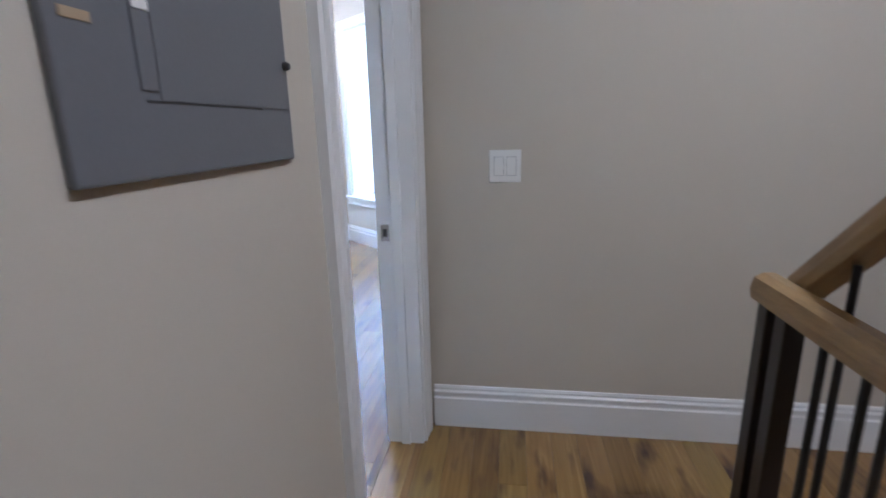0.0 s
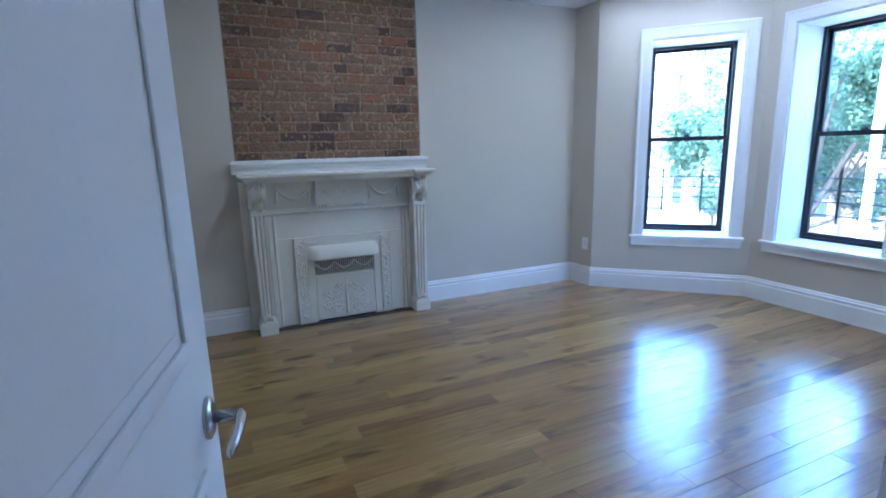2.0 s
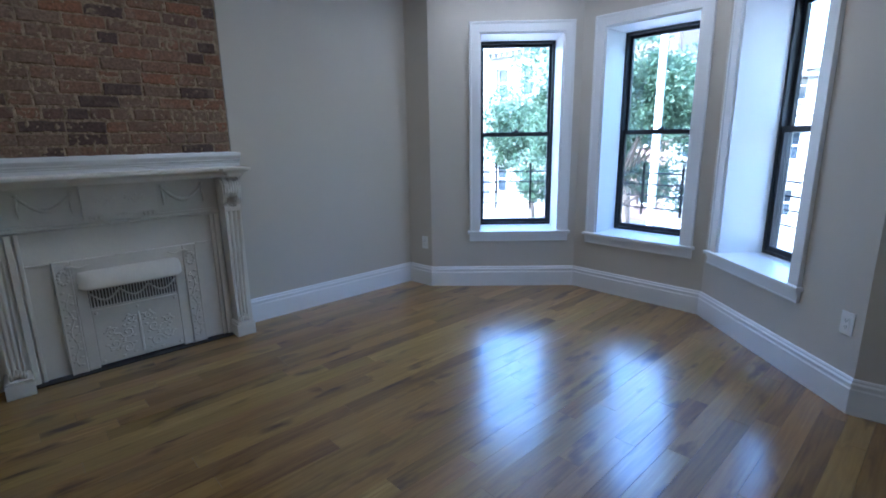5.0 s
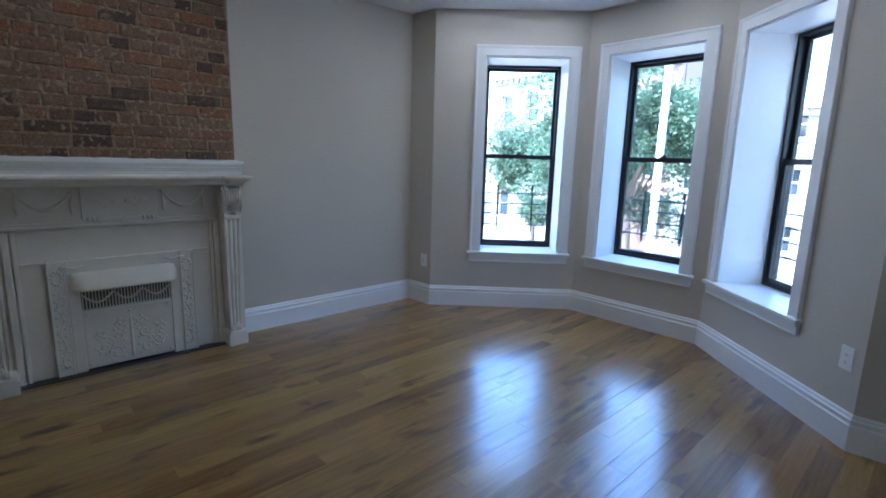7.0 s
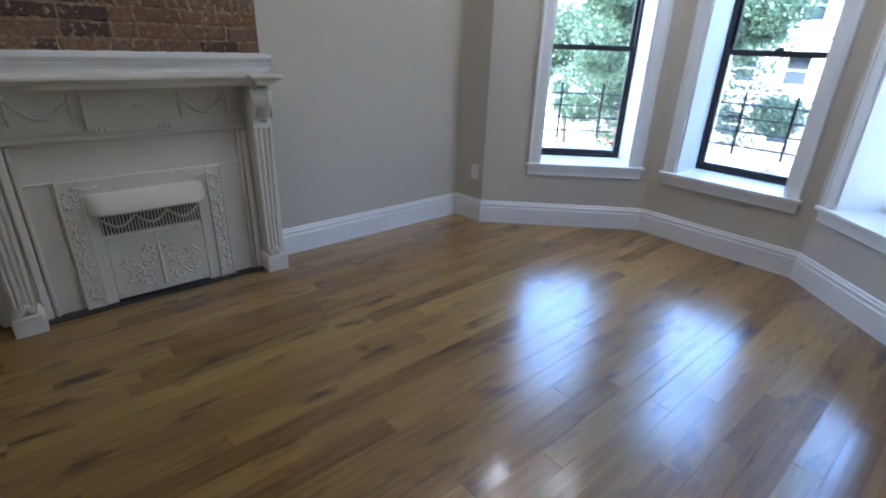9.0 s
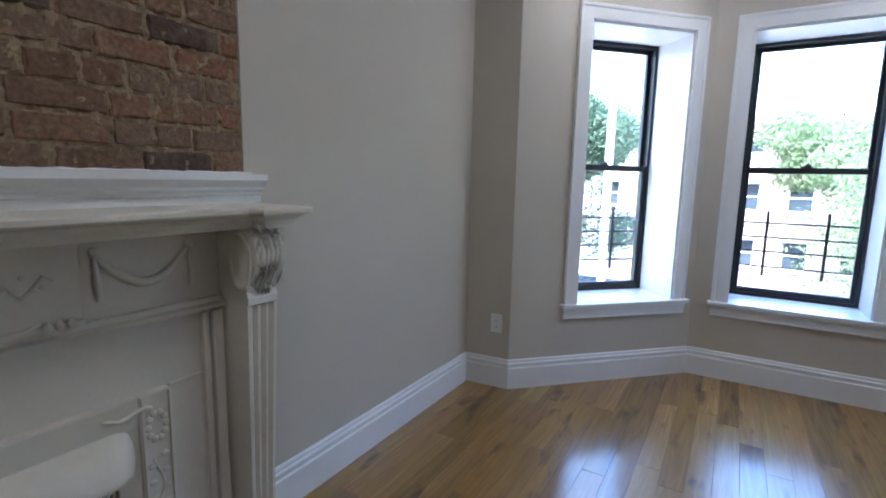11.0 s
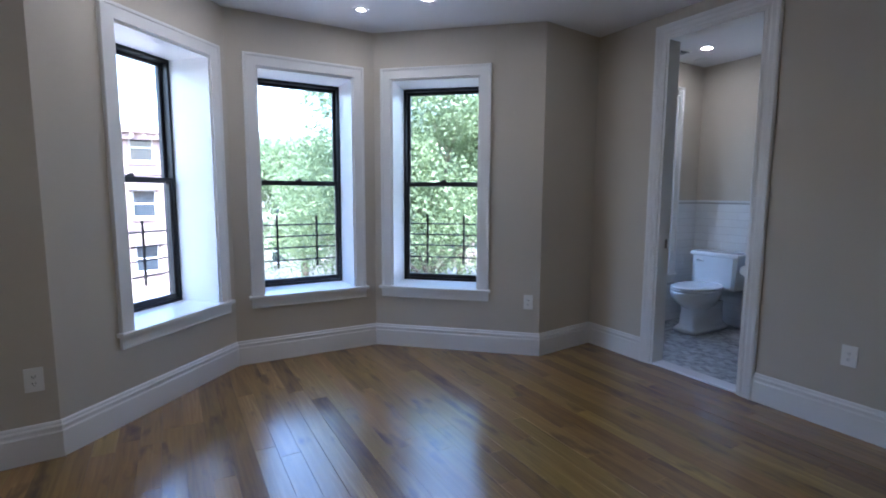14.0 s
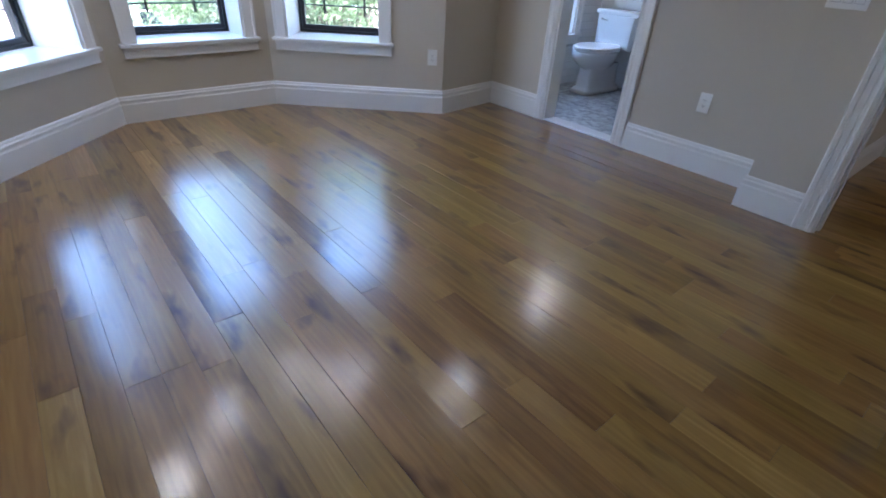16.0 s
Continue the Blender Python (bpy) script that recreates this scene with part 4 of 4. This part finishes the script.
def tile_wall(name, p0, p1, top, label, holes=()):
    m, length = along(p0, p1)
    t = tagged(link(name, bmesh.new(), GROUT, None, m), label, "wainscot", kind="structure")
    bm = bmesh.new()
    w, h = 0.152, 0.076
    r, z = 0, 0.0
    back = bmesh.new()
    edges = sorted({0.0, length, *[q for hole in holes for q in hole[:2]]})
    for a, b in zip(edges, edges[1:]):
        hz = min([hole[2] for hole in holes if hole[0] <= a and hole[1] >= b] + [top])
        add_box(back, a, b, -0.006, -0.001, 0.0, hz)
    part("grout_bed", back, GROUT, t)
    while z < top - 0.05:
        u = -w / 2 * (r % 2)
        while u < length:
            a, b, c, d = max(u, 0) + 0.001, min(u + w, length) - 0.001, z + 0.001, min(z + h, top) - 0.001
            pieces = [(a, b)]
            for h0, h1, h2, h3 in holes:
                if d > h2 and c < h3:
                    pieces = [q for p0, p1 in pieces for q in ((p0, min(p1, h0)), (max(p0, h1), p1))]
            for p0, p1 in pieces:
                if p1 - p0 > 0.01:
                    add_box(bm, p0, p1, -0.010, -0.004, c, d)
            u += w
        z += h
        r += 1
    tiles = part("tiles", bm, TILE, t, "white subway tiles")
    tagged(tiles, kind="stuff")
    caps = bmesh.new()
    for a, b in zip(edges, edges[1:]):
        if not any(hole[0] <= a and hole[1] >= b for hole in holes):
            add_box(caps, a, b, -0.020, -0.001, top, top + 0.022, 0.004)
    part("cap_tile", caps, TILE, t)


tile_wall("wainscot_north", (BX0, BY), (BX1, BY), 1.23, "white subway tile wainscot on the bathroom window wall", [(0.255, 1.235, 0.40, 3.0)])
tile_wall("wainscot_east", (BX1, BY), (BX1, 1.33), 1.23, "white subway tile wainscot behind the toilet")

bf = tagged(link("bathroom_floor", box(BX0, BX1, 1.33, BY, -0.018, 0.004), GROUT), "grey marble hexagon mosaic bathroom floor", "floor", kind="structure")
verts, faces = [], []
r = 0.026
for i in range(36):
    for j in range(70):
        cx, cy = 4.155 + i * r * math.sqrt(3) + (j % 2) * r * math.sqrt(3) / 2, 1.36 + j * r * 1.5
        if cx > BX1 - 0.02 or cy > BY - 0.01:
            continue
        k = len(verts)
        verts += [(cx + 0.94 * r * math.sin(a * math.pi / 3), cy + 0.94 * r * math.cos(a * math.pi / 3), 0.008) for a in range(6)]
        faces.append(tuple(range(k + 5, k - 1, -1)))
hm = bpy.data.meshes.new("hexagon_tiles")
hm.from_pydata(verts, [], faces)
hm.materials.append(MARBLE)
ht = new("hexagon_tiles", hm)
ht.parent = bf
tagged(ht, "small grey marble hexagon tiles", kind="stuff")


# ---- outside ----
GZ = -3.5
tagged(link("ground", box(-400, 400, 5.5, 800, GZ - 0.5, GZ - 0.16), EARTH), "bare ground reaching the horizon", "ground", kind="structure")
tagged(link("ground_garden", box(-400, 400, -400, 5.5, GZ - 0.5, GZ - 0.16), EARTH), "bare ground under the houses", "ground", kind="structure")
tagged(link("pavement", box(-90, 90, 3.0, 11.0, GZ - 0.158, GZ, 0.02), CONCRETE), "pale concrete pavement with a kerb", "pavement", kind="structure")
tagged(link("pavement_far", box(-90, 90, 21.0, 27.9, GZ - 0.158, GZ, 0.02), CONCRETE), "pale concrete pavement across the street", "pavement", kind="structure")
tagged(link("road", box(-200, 200, 11.004, 20.996, GZ - 0.156, GZ - 0.14), ASPHALT), "grey asphalt street", "road", kind="structure")
tagged(link("avenue", box(-36, -24, 28, 120, GZ - 0.156, GZ - 0.14), ASPHALT), "grey asphalt side street", "road", kind="structure")


def townhouse(x0, x1, y, storeys, wins, stone, label, top_extra=0.9, depth=11, sh=3.3):
    w = x1 - x0
    t = empty("townhouse", pose(x0, y, GZ), label, "house", "row of houses across the street")
    h = storeys * sh + top_extra
    ops = []
    gap = w / wins
    for f in range(storeys):
        for k in range(wins):
            c = (k + 0.5) * gap
            ops.append((c - 0.5, c + 0.5, f * sh + 0.95, f * sh + 0.86 * sh))
    bm = bmesh.new()
    u = 0.0
    for k in range(wins):
        c = (k + 0.5) * gap
        add_box(bm, u, c - 0.5, 0, 0.4, 0, h)
        z = 0.0
        for f in range(storeys):
            add_box(bm, c - 0.5, c + 0.5, 0, 0.4, z, f * sh + 0.95)
            z = f * sh + 0.86 * sh
        add_box(bm, c - 0.5, c + 0.5, 0, 0.4, z, h)
        u = c + 0.5
    add_box(bm, u, w, 0, 0.4, 0, h)
    add_box(bm, 0.02, w - 0.02, 0.6, depth, 0, h - 0.2)
    part("wall", bm, stone, t)
    part("roof", box(0, w, 0.4, depth, h - 0.19, h - 0.05), ROOF, t)
    co = bmesh.new()
    add_box(co, -0.05, w + 0.05, -0.55, 0.0, h - 0.35, h)
    add_box(co, 0.0, w, -0.30, 0.0, h - 0.65, h - 0.35)
    for k in range(int(w / 0.5)):
        add_box(co, 0.15 + k * 0.5, 0.30 + k * 0.5, -0.48, -0.02, h - 0.60, h - 0.35)
    part("cornice", co, stone, t)
    for f in range(1, storeys):
        part("band_course", box(0, w, -0.08, 0.0, f * sh + 0.35, f * sh + 0.52), stone, t)
    for u0, u1, z0, z1 in ops:
        fr = bmesh.new()
        for q in ((u0, u0 + 0.07, z0, z1), (u1 - 0.07, u1, z0, z1), (u0, u1, z1 - 0.07, z1), (u0, u1, z0, z0 + 0.07), (u0, u1, (z0 + z1) / 2 - 0.03, (z0 + z1) / 2 + 0.03)):
            add_box(fr, q[0], q[1], 0.20, 0.27, q[2], q[3])
        wn_ = part("window", fr, TRIM, t)
        part("pane", box(u0 + 0.02, u1 - 0.02, 0.235, 0.25, z0 + 0.02, z1 - 0.02), DARKGLASS, wn_)
        ls = box(u0 - 0.15, u1 + 0.15, -0.12, 0.0, z1, z1 + 0.22)
        add_box(ls, u0 - 0.1, u1 + 0.1, -0.10, 0.05, z0 - 0.13, z0)
        part("lintel_and_sill", ls, stone, wn_)
    return t


townhouse(-20.5, -14.0, 28.0, 3, 3, STONE_W, "pale limestone three-storey row house with a cornice")
townhouse(-14.0, -7.6, 28.0, 3, 3, STONE_B, "brownstone three-storey row house with a cornice")
townhouse(-7.6, -1.2, 28.0, 3, 3, STONE_W, "pale limestone three-storey row house with a cornice", top_extra=-0.05, sh=2.65)
townhouse(-1.2, 5.0, 28.0, 3, 3, STONE_R, "pink sandstone three-storey row house with a cornice", top_extra=-0.05, sh=2.65)
townhouse(5.0, 11.4, 28.0, 3, 3, STONE_W, "pale limestone three-storey row house with a cornice", top_extra=-0.05, sh=2.65)
townhouse(11.4, 18.0, 28.0, 3, 3, STONE_B, "brownstone three-storey row house with a cornice", top_extra=-0.05, sh=2.65)
townhouse(18.0, 25.0, 28.0, 3, 3, STONE_R, "pink sandstone three-storey row house with a cornice", top_extra=-0.05, sh=2.65)
townhouse(25.0, 32.0, 28.0, 3, 3, STONE_W, "pale limestone three-storey row house with a cornice")
townhouse(-52.0, -39.0, 30.0, 3, 5, STONE_W, "long pale limestone three-storey building on the corner")
townhouse(-66.0, -53.0, 29.0, 3, 5, STONE_R, "long pink sandstone three-storey building")


def tree(x, y, height, crown_low, radius, leaves, size, mat, label, seed):
    rnd = random.Random(seed)
    t = empty("street_tree", pose(x, y, GZ), label, "tree", "street trees")
    fork = crown_low + 0.6
    bm = bmesh.new()
    trunk = [(0.05 * math.sin(k), 0.05 * math.cos(k * 1.7), fork * k / 5) for k in range(6)]
    add_tube(bm, trunk, [0.24, 0.19, 0.17, 0.16, 0.15, 0.14], 10)
    blobs = []
    top = Vector(trunk[-1])
    for k in range(9):
        a = k * 2.4 + rnd.uniform(-0.3, 0.3)
        reach = radius * rnd.uniform(0.45, 0.8)
        rise = (height - fork) * rnd.uniform(0.15, 0.8)
        end = top + Vector((reach * math.cos(a), reach * math.sin(a), rise))
        mid = top.lerp(end, 0.5) + Vector((0, 0, 0.12 * rise))
        add_tube(bm, [top, mid, end], [0.065, 0.04, 0.015], 6)
        blobs.append((end, radius * rnd.uniform(0.32, 0.5)))
        for q in range(3):
            side = mid.lerp(end, rnd.random()) + Vector((rnd.uniform(-1, 1), rnd.uniform(-1, 1), rnd.uniform(-0.5, 1))) * radius * 0.4
            add_tube(bm, [mid, side], [0.025, 0.009], 5)
            blobs.append((side, radius * rnd.uniform(0.22, 0.38)))
    part("trunk", bm, BARK, t, "", None, True)
    rng = np.random.RandomState(seed)
    pick = rng.randint(0, len(blobs), leaves)
    cen = np.array([b[0] for b in blobs])[pick]
    rad = np.array([b[1] for b in blobs])[pick]
    d = rng.normal(size=(leaves, 3))
    d /= np.linalg.norm(d, axis=1)[:, None]
    pos = cen + d * (rad * rng.uniform(0.35, 1.0, leaves) ** 0.6)[:, None] * (1, 1, 0.75)
    a = rng.normal(size=(leaves, 3))
    a /= np.linalg.norm(a, axis=1)[:, None]
    b = np.cross(a, rng.normal(size=(leaves, 3)))
    b /= np.linalg.norm(b, axis=1)[:, None]
    s = size * rng.uniform(0.6, 1.3, leaves)[:, None]
    v = np.stack([pos - a * s, pos + b * s * 0.45, pos + a * s, pos - b * s * 0.45], 1).reshape(-1, 3)
    me = bpy.data.meshes.new("crown")
    me.from_pydata(v.tolist(), [], np.arange(leaves * 4).reshape(-1, 4).tolist())
    me.materials.append(mat)
    c = new("crown", me)
    c.parent = t
    return t


tree(7.0, 12.4, 8.6, 1.8, 4.5, 130000, 0.052, LEAF_A, "leafy green street tree close to the bay", 3)
tree(-3.9, 14.6, 8.0, 1.9, 2.8, 60000, 0.06, LEAF_B, "slender green street tree on the near pavement", 5)
tree(-6.8, 21.9, 8.5, 2.2, 3.4, 24000, 0.10, LEAF_B, "leafy green street tree across the street", 7)
tree(6.0, 22.6, 8.0, 2.2, 3.6, 26000, 0.10, LEAF_A, "leafy green street tree across the street", 9)
tree(14.0, 22.3, 9.0, 2.2, 4.2, 24000, 0.11, LEAF_A, "leafy green street tree across the street", 11)
tree(-12.5, 22.4, 8.5, 2.4, 3.2, 20000, 0.10, LEAF_B, "leafy green street tree across the street", 13)
tree(-14.6, 14.6, 8.4, 3.6, 2.7, 16000, 0.09, LEAF_B, "thin green street tree on the near pavement", 15)
tree(16.5, 12.2, 9.5, 2.4, 4.4, 36000, 0.09, LEAF_A, "leafy green street tree on the near pavement", 17)
tree(-27.0, 22.6, 9.0, 2.6, 3.4, 16000, 0.11, LEAF_B, "leafy green street tree across the street", 19)
tree(-38.0, 25.0, 10.0, 2.6, 4.0, 16000, 0.12, LEAF_B, "leafy green street tree on the corner", 21)

lamp = empty("street_lamp", pose(-0.7, 10.6, GZ), "pale grey street lamp pole", "street lamp")
part("pole", tube([(0, 0, 0), (0, 0, 0.6), (0, 0, 0.62), (0, 0, 9.1)], [0.13, 0.13, 0.085, 0.06], 14), GREYPOLE, lamp)
part("arm", tube([(0, 0, 9.0), (0, 0.4, 9.25), (0, 1.6, 9.4)], 0.035, 8), GREYPOLE, lamp)
part("head", box(-0.12, 0.12, 1.5, 2.1, 9.33, 9.45, 0.03), GREYPOLE, lamp)


def car(x, y, paint, label, way=0):
    c = empty("parked_car", pose(x, y, GZ - 0.14, 0, 0, way), label, "car", "parked cars")
    def ring(x, hw, z0, z1, tuck):
        return [(x, -hw, z0), (x, -hw, z0 + (z1 - z0) * 0.6), (x, -hw + tuck, z1), (x, hw - tuck, z1), (x, hw, z0 + (z1 - z0) * 0.6), (x, hw, z0)]
    body = bmesh.new()
    add_rings(body, [ring(*q) for q in ((-2.25, 0.70, 0.32, 0.62, 0.10), (-2.15, 0.84, 0.24, 0.82, 0.10), (-1.2, 0.90, 0.22, 0.92, 0.08), (0.0, 0.90, 0.22, 0.95, 0.08), (1.2, 0.90, 0.22, 0.96, 0.08), (2.1, 0.85, 0.26, 0.92, 0.10), (2.25, 0.72, 0.36, 0.80, 0.10))])
    part("body", body, paint, c)
    cab = bmesh.new()
    add_rings(cab, [[(x0, -w, z), (x1, -w, z), (x1, w, z), (x0, w, z)] for x0, x1, w, z in ((-1.25, 1.75, 0.80, 0.94), (-0.45, 1.25, 0.62, 1.42), (-0.30, 1.10, 0.58, 1.46))])
    cb = part("cabin", cab, DARKGLASS, c)
    part("roof_panel", box(-0.42, 1.20, -0.60, 0.60, 1.44, 1.48, 0.015), paint, c)
    for wx in (-1.40, 1.38):
        for wy in (-0.82, 0.82):
            wl = part("wheel", tube([(wx, wy - 0.1, 0.33), (wx, wy + 0.1, 0.33)], 0.33, 20), RUBBER, c)
            part("rim", tube([(wx, wy - 0.106, 0.33), (wx, wy + 0.106, 0.33)], 0.20, 12), NICKEL, wl)
    for s in (-1, 1):
        part("headlight", box(-2.24, -2.12, s * 0.62 - 0.14, s * 0.62 + 0.14, 0.60, 0.72, 0.02), PLATE, c)
        part("tail_light", box(2.14, 2.26, s * 0.64 - 0.12, s * 0.64 + 0.12, 0.68, 0.80, 0.02), CARPAINTS[2], c)
    return c


car(-25.5, 19.8, CARPAINTS[0], "dark blue parked car at the kerb")
car(-19.0, 19.8, CARPAINTS[1], "white parked car at the kerb")
car(-9.0, 19.8, CARPAINTS[2], "red parked car at the kerb")
car(-3.5, 19.8, CARPAINTS[1], "white parked car at the kerb")
car(8.0, 19.8, CARPAINTS[0], "dark blue parked car at the kerb")
car(2.4, 12.3, CARPAINTS[1], "white parked car at the near kerb", 180)


# ---- boards, bricks ----
def boards(parent, x0, x1, ylo, yhi, seed):
    rnd = random.Random(seed)
    w = 0.1025
    cache = {}
    x = x0
    while x < x1 - 0.01:
        bw = min(w, x1 - x)
        y, hi = ylo, yhi(x + bw / 2)
        first = True
        while y < hi - 0.005:
            n = rnd.choice((0.45, 0.6, 0.75, 0.9, 1.05, 1.2, 1.5, 1.8))
            if first:
                n = round(n * rnd.choice((0.4, 0.6, 0.8, 1.0)), 2)
                first = False
            n = round(min(n, hi - y), 3)
            if hi - y - n < 0.2:
                n = round(hi - y, 3)
            key = (round(bw, 4), n)
            if key not in cache:
                bm = bmesh.new()
                h, e = 0.0, 0.0004
                a, b = bw / 2 - 0.0003, n - 0.0004
                lowr = [bm.verts.new(p) for p in ((-a, 0.0004, -0.018), (a, 0.0004, -0.018), (a, b, -0.018), (-a, b, -0.018))]
                midr = [bm.verts.new(p) for p in ((-a, 0.0004, -e), (a, 0.0004, -e), (a, b, -e), (-a, b, -e))]
                topr = [bm.verts.new(p) for p in ((-a + e, 0.0004 + e, h), (a - e, 0.0004 + e, h), (a - e, b - e, h), (-a + e, b - e, h))]
                for r1, r2 in ((lowr, midr), (midr, topr)):
                    for i in range(4):
                        bm.faces.new((r1[i], r1[(i + 1) % 4], r2[(i + 1) % 4], r2[i]))
                bm.faces.new(topr)
                me = bpy.data.meshes.new("floor_board")
                bm.to_mesh(me)
                bm.free()
                me.materials.append(OAK)
                cache[key] = me
            ob = new("floor_board", cache[key])
            ob.parent = parent
            ob.location = (x + bw / 2, y, 0.0)
            ob.rotation_euler = (radians(rnd.uniform(-0.02, 0.02)), radians(max(-1.3, min(1.3, rnd.gauss(0, 0.55)))), 0)
            y += n
        x += bw


def bay_edge(x):
    if x < A[0]:
        return 3.70
    if x < B1[0]:
        return A[1] + (x - A[0]) / (B1[0] - A[0]) * (B1[1] - A[1]) + 0.06
    if x < B2[0]:
        return 4.655
    if x < C[0]:
        return B2[1] + (x - B2[0]) / (C[0] - B2[0]) * (C[1] - B2[1]) + 0.06
    return C[1] + (x - C[0]) / (D[0] - C[0]) * (D[1] - C[1]) + 0.01


floor = tagged(link("floor", box(0, EN, 0.16, 3.68, -0.0196, -0.019), SLATE), "varnished oak plank floor of mixed brown tones", "floor", kind="structure")
boards(floor, 0.0, EN, SY, bay_edge, 4)
floor_e = tagged(link("floor_strip", box(EN + 0.01, EX, JY + 0.01, 3.75, -0.0196, -0.019), SLATE), "varnished oak plank floor by the bathroom doorway", "floor", kind="structure")
boards(floor_e, EN, EX, JY, bay_edge, 5)
floor_h = tagged(link("floor_hall", box(EN + 0.01, 5.76, -2.5, 1.05, -0.0196, -0.019), SLATE), "varnished oak plank floor of the hallway", "floor", kind="structure")
boards(floor_h, EN + 0.001, HX, JY - 1.14, lambda x: JY - 0.38, 6)
boards(floor_h, HX, 5.77, -2.6, lambda x: HN, 7)


def brick_mesh(w, h, d, seed):
    """A worn brick, its face uneven and its corners rounded."""
    rnd = random.Random(seed)
    bm = bmesh.new()
    def jit(s=0.003):
        return rnd.uniform(-s, s)
    back = [(-0.05, -w / 2, 0), (-0.05, w / 2, 0), (-0.05, w / 2, h), (-0.05, -w / 2, h)]
    e = 0.006
    side = [(-0.006 + jit(), y + jit(0.004), z + jit(0.0035)) for y, z in ((-w / 2, 0), (0, 0.0), (w / 2, 0), (w / 2, h), (0, h), (-w / 2, h))]
    face = [(jit(0.003), y + jit(0.004), z + jit(0.004)) for y, z in ((-w / 2 + e, e), (0, e * 0.8), (w / 2 - e, e), (w / 2 - e, h - e), (0, h - e * 0.8), (-w / 2 + e, h - e))]
    b = [bm.verts.new(p) for p in back]
    s = [bm.verts.new(p) for p in side]
    f = [bm.verts.new(p) for p in face]
    for i in range(6):
        bm.faces.new((s[i], s[(i + 1) % 6], f[(i + 1) % 6], f[i]))
    bm.faces.new((f[0], f[1], f[4], f[5]))
    bm.faces.new((f[1], f[2], f[3], f[4]))
    bm.faces.new((b[0], b[1], s[2], s[1], s[0]))
    bm.faces.new((b[1], b[2], s[3], s[2]))
    bm.faces.new((b[2], b[3], s[5], s[4], s[3]))
    bm.faces.new((b[3], b[0], s[0], s[5]))
    bmesh.ops.recalc_face_normals(bm, faces=bm.faces)
    me = bpy.data.meshes.new("brick")
    bm.to_mesh(me)
    bm.free()
    me.materials.append(BRICK)
    return me


mort = bmesh.new()
NY, NZ = 210, 180
grid = [[mort.verts.new((-0.0058 + 0.012 * noise.noise((y * 38, z * 38, 2.0)) + 0.004 * noise.noise((y * 110, z * 110, 5.0)), y, z)) for y in (0.612 + 1.460 * i / NY for i in range(NY + 1))] for z in (1.20 + (HC - 1.201) * k / NZ for k in range(NZ + 1))]
for k in range(NZ):
    for i in range(NY):
        mort.faces.new((grid[k][i], grid[k][i + 1], grid[k + 1][i + 1], grid[k + 1][i]))
chimney = tagged(link("chimney_breast", add_box(mort, -0.28, -0.030, 0.612, 2.072, 1.20, HC - 0.001), MORTAR), "exposed old red-brown brick chimney breast with pale mortar", "brick wall", kind="structure")
rnd = random.Random(8)
course, z, r = 0.0735, 1.284, 0
kinds = {}
while z < HC - 0.02:
    h = round(min(course - 0.010, HC - z), 3)
    header = r % 6 == 3
    y = 0.616 - (0.0 if header else (r % 2) * 0.107)
    while y < 2.069:
        w = 0.100 if header or rnd.random() < 0.22 else rnd.choice((0.196, 0.202, 0.206, 0.190))
        a, b = max(y, 0.614 + rnd.uniform(0, 0.010)), min(y + w, 2.071 - rnd.uniform(0, 0.014))
        if b - a > 0.03:
            key = (round(b - a, 2), h, rnd.randint(0, 2))
            if key not in kinds:
                kinds[key] = brick_mesh(key[0], h, 0.05, len(kinds) + 50)
            ob = new("brick", kinds[key])
            ob.parent = chimney
            ob.location = (rnd.uniform(-0.004, 0.003), (a + b) / 2, z + rnd.uniform(-0.002, 0.002))
            ob.rotation_euler = (radians(rnd.uniform(-0.7, 0.7)), radians(rnd.uniform(-1.2, 1.2)), radians(rnd.uniform(-0.6, 0.6)))
        y += w + rnd.uniform(0.007, 0.014)
    z += course
    r += 1

hallbrick = tagged(link("wall_hall_east", box(5.645, 5.77, -2.6, HN, 0.0, HC), MORTAR), "exposed old brick hallway wall with pale mortar", "brick wall", kind="structure")
bm = bmesh.new()
z, r = 0.19, 0
while z < HC - 0.07:
    y = -1.2 - 0.105 * (r % 2)
    while y < HN - 0.02:
        add_box(bm, 5.634 + rnd.uniform(-0.002, 0.003), 5.69, y, min(y + 0.2, HN - 0.005), z, z + 0.062)
        y += 0.212
    z += 0.0735
    r += 1
hb = link("bricks", bm, BRICKROW, hallbrick)
tagged(hb, "worn red-brown bricks", kind="stuff")
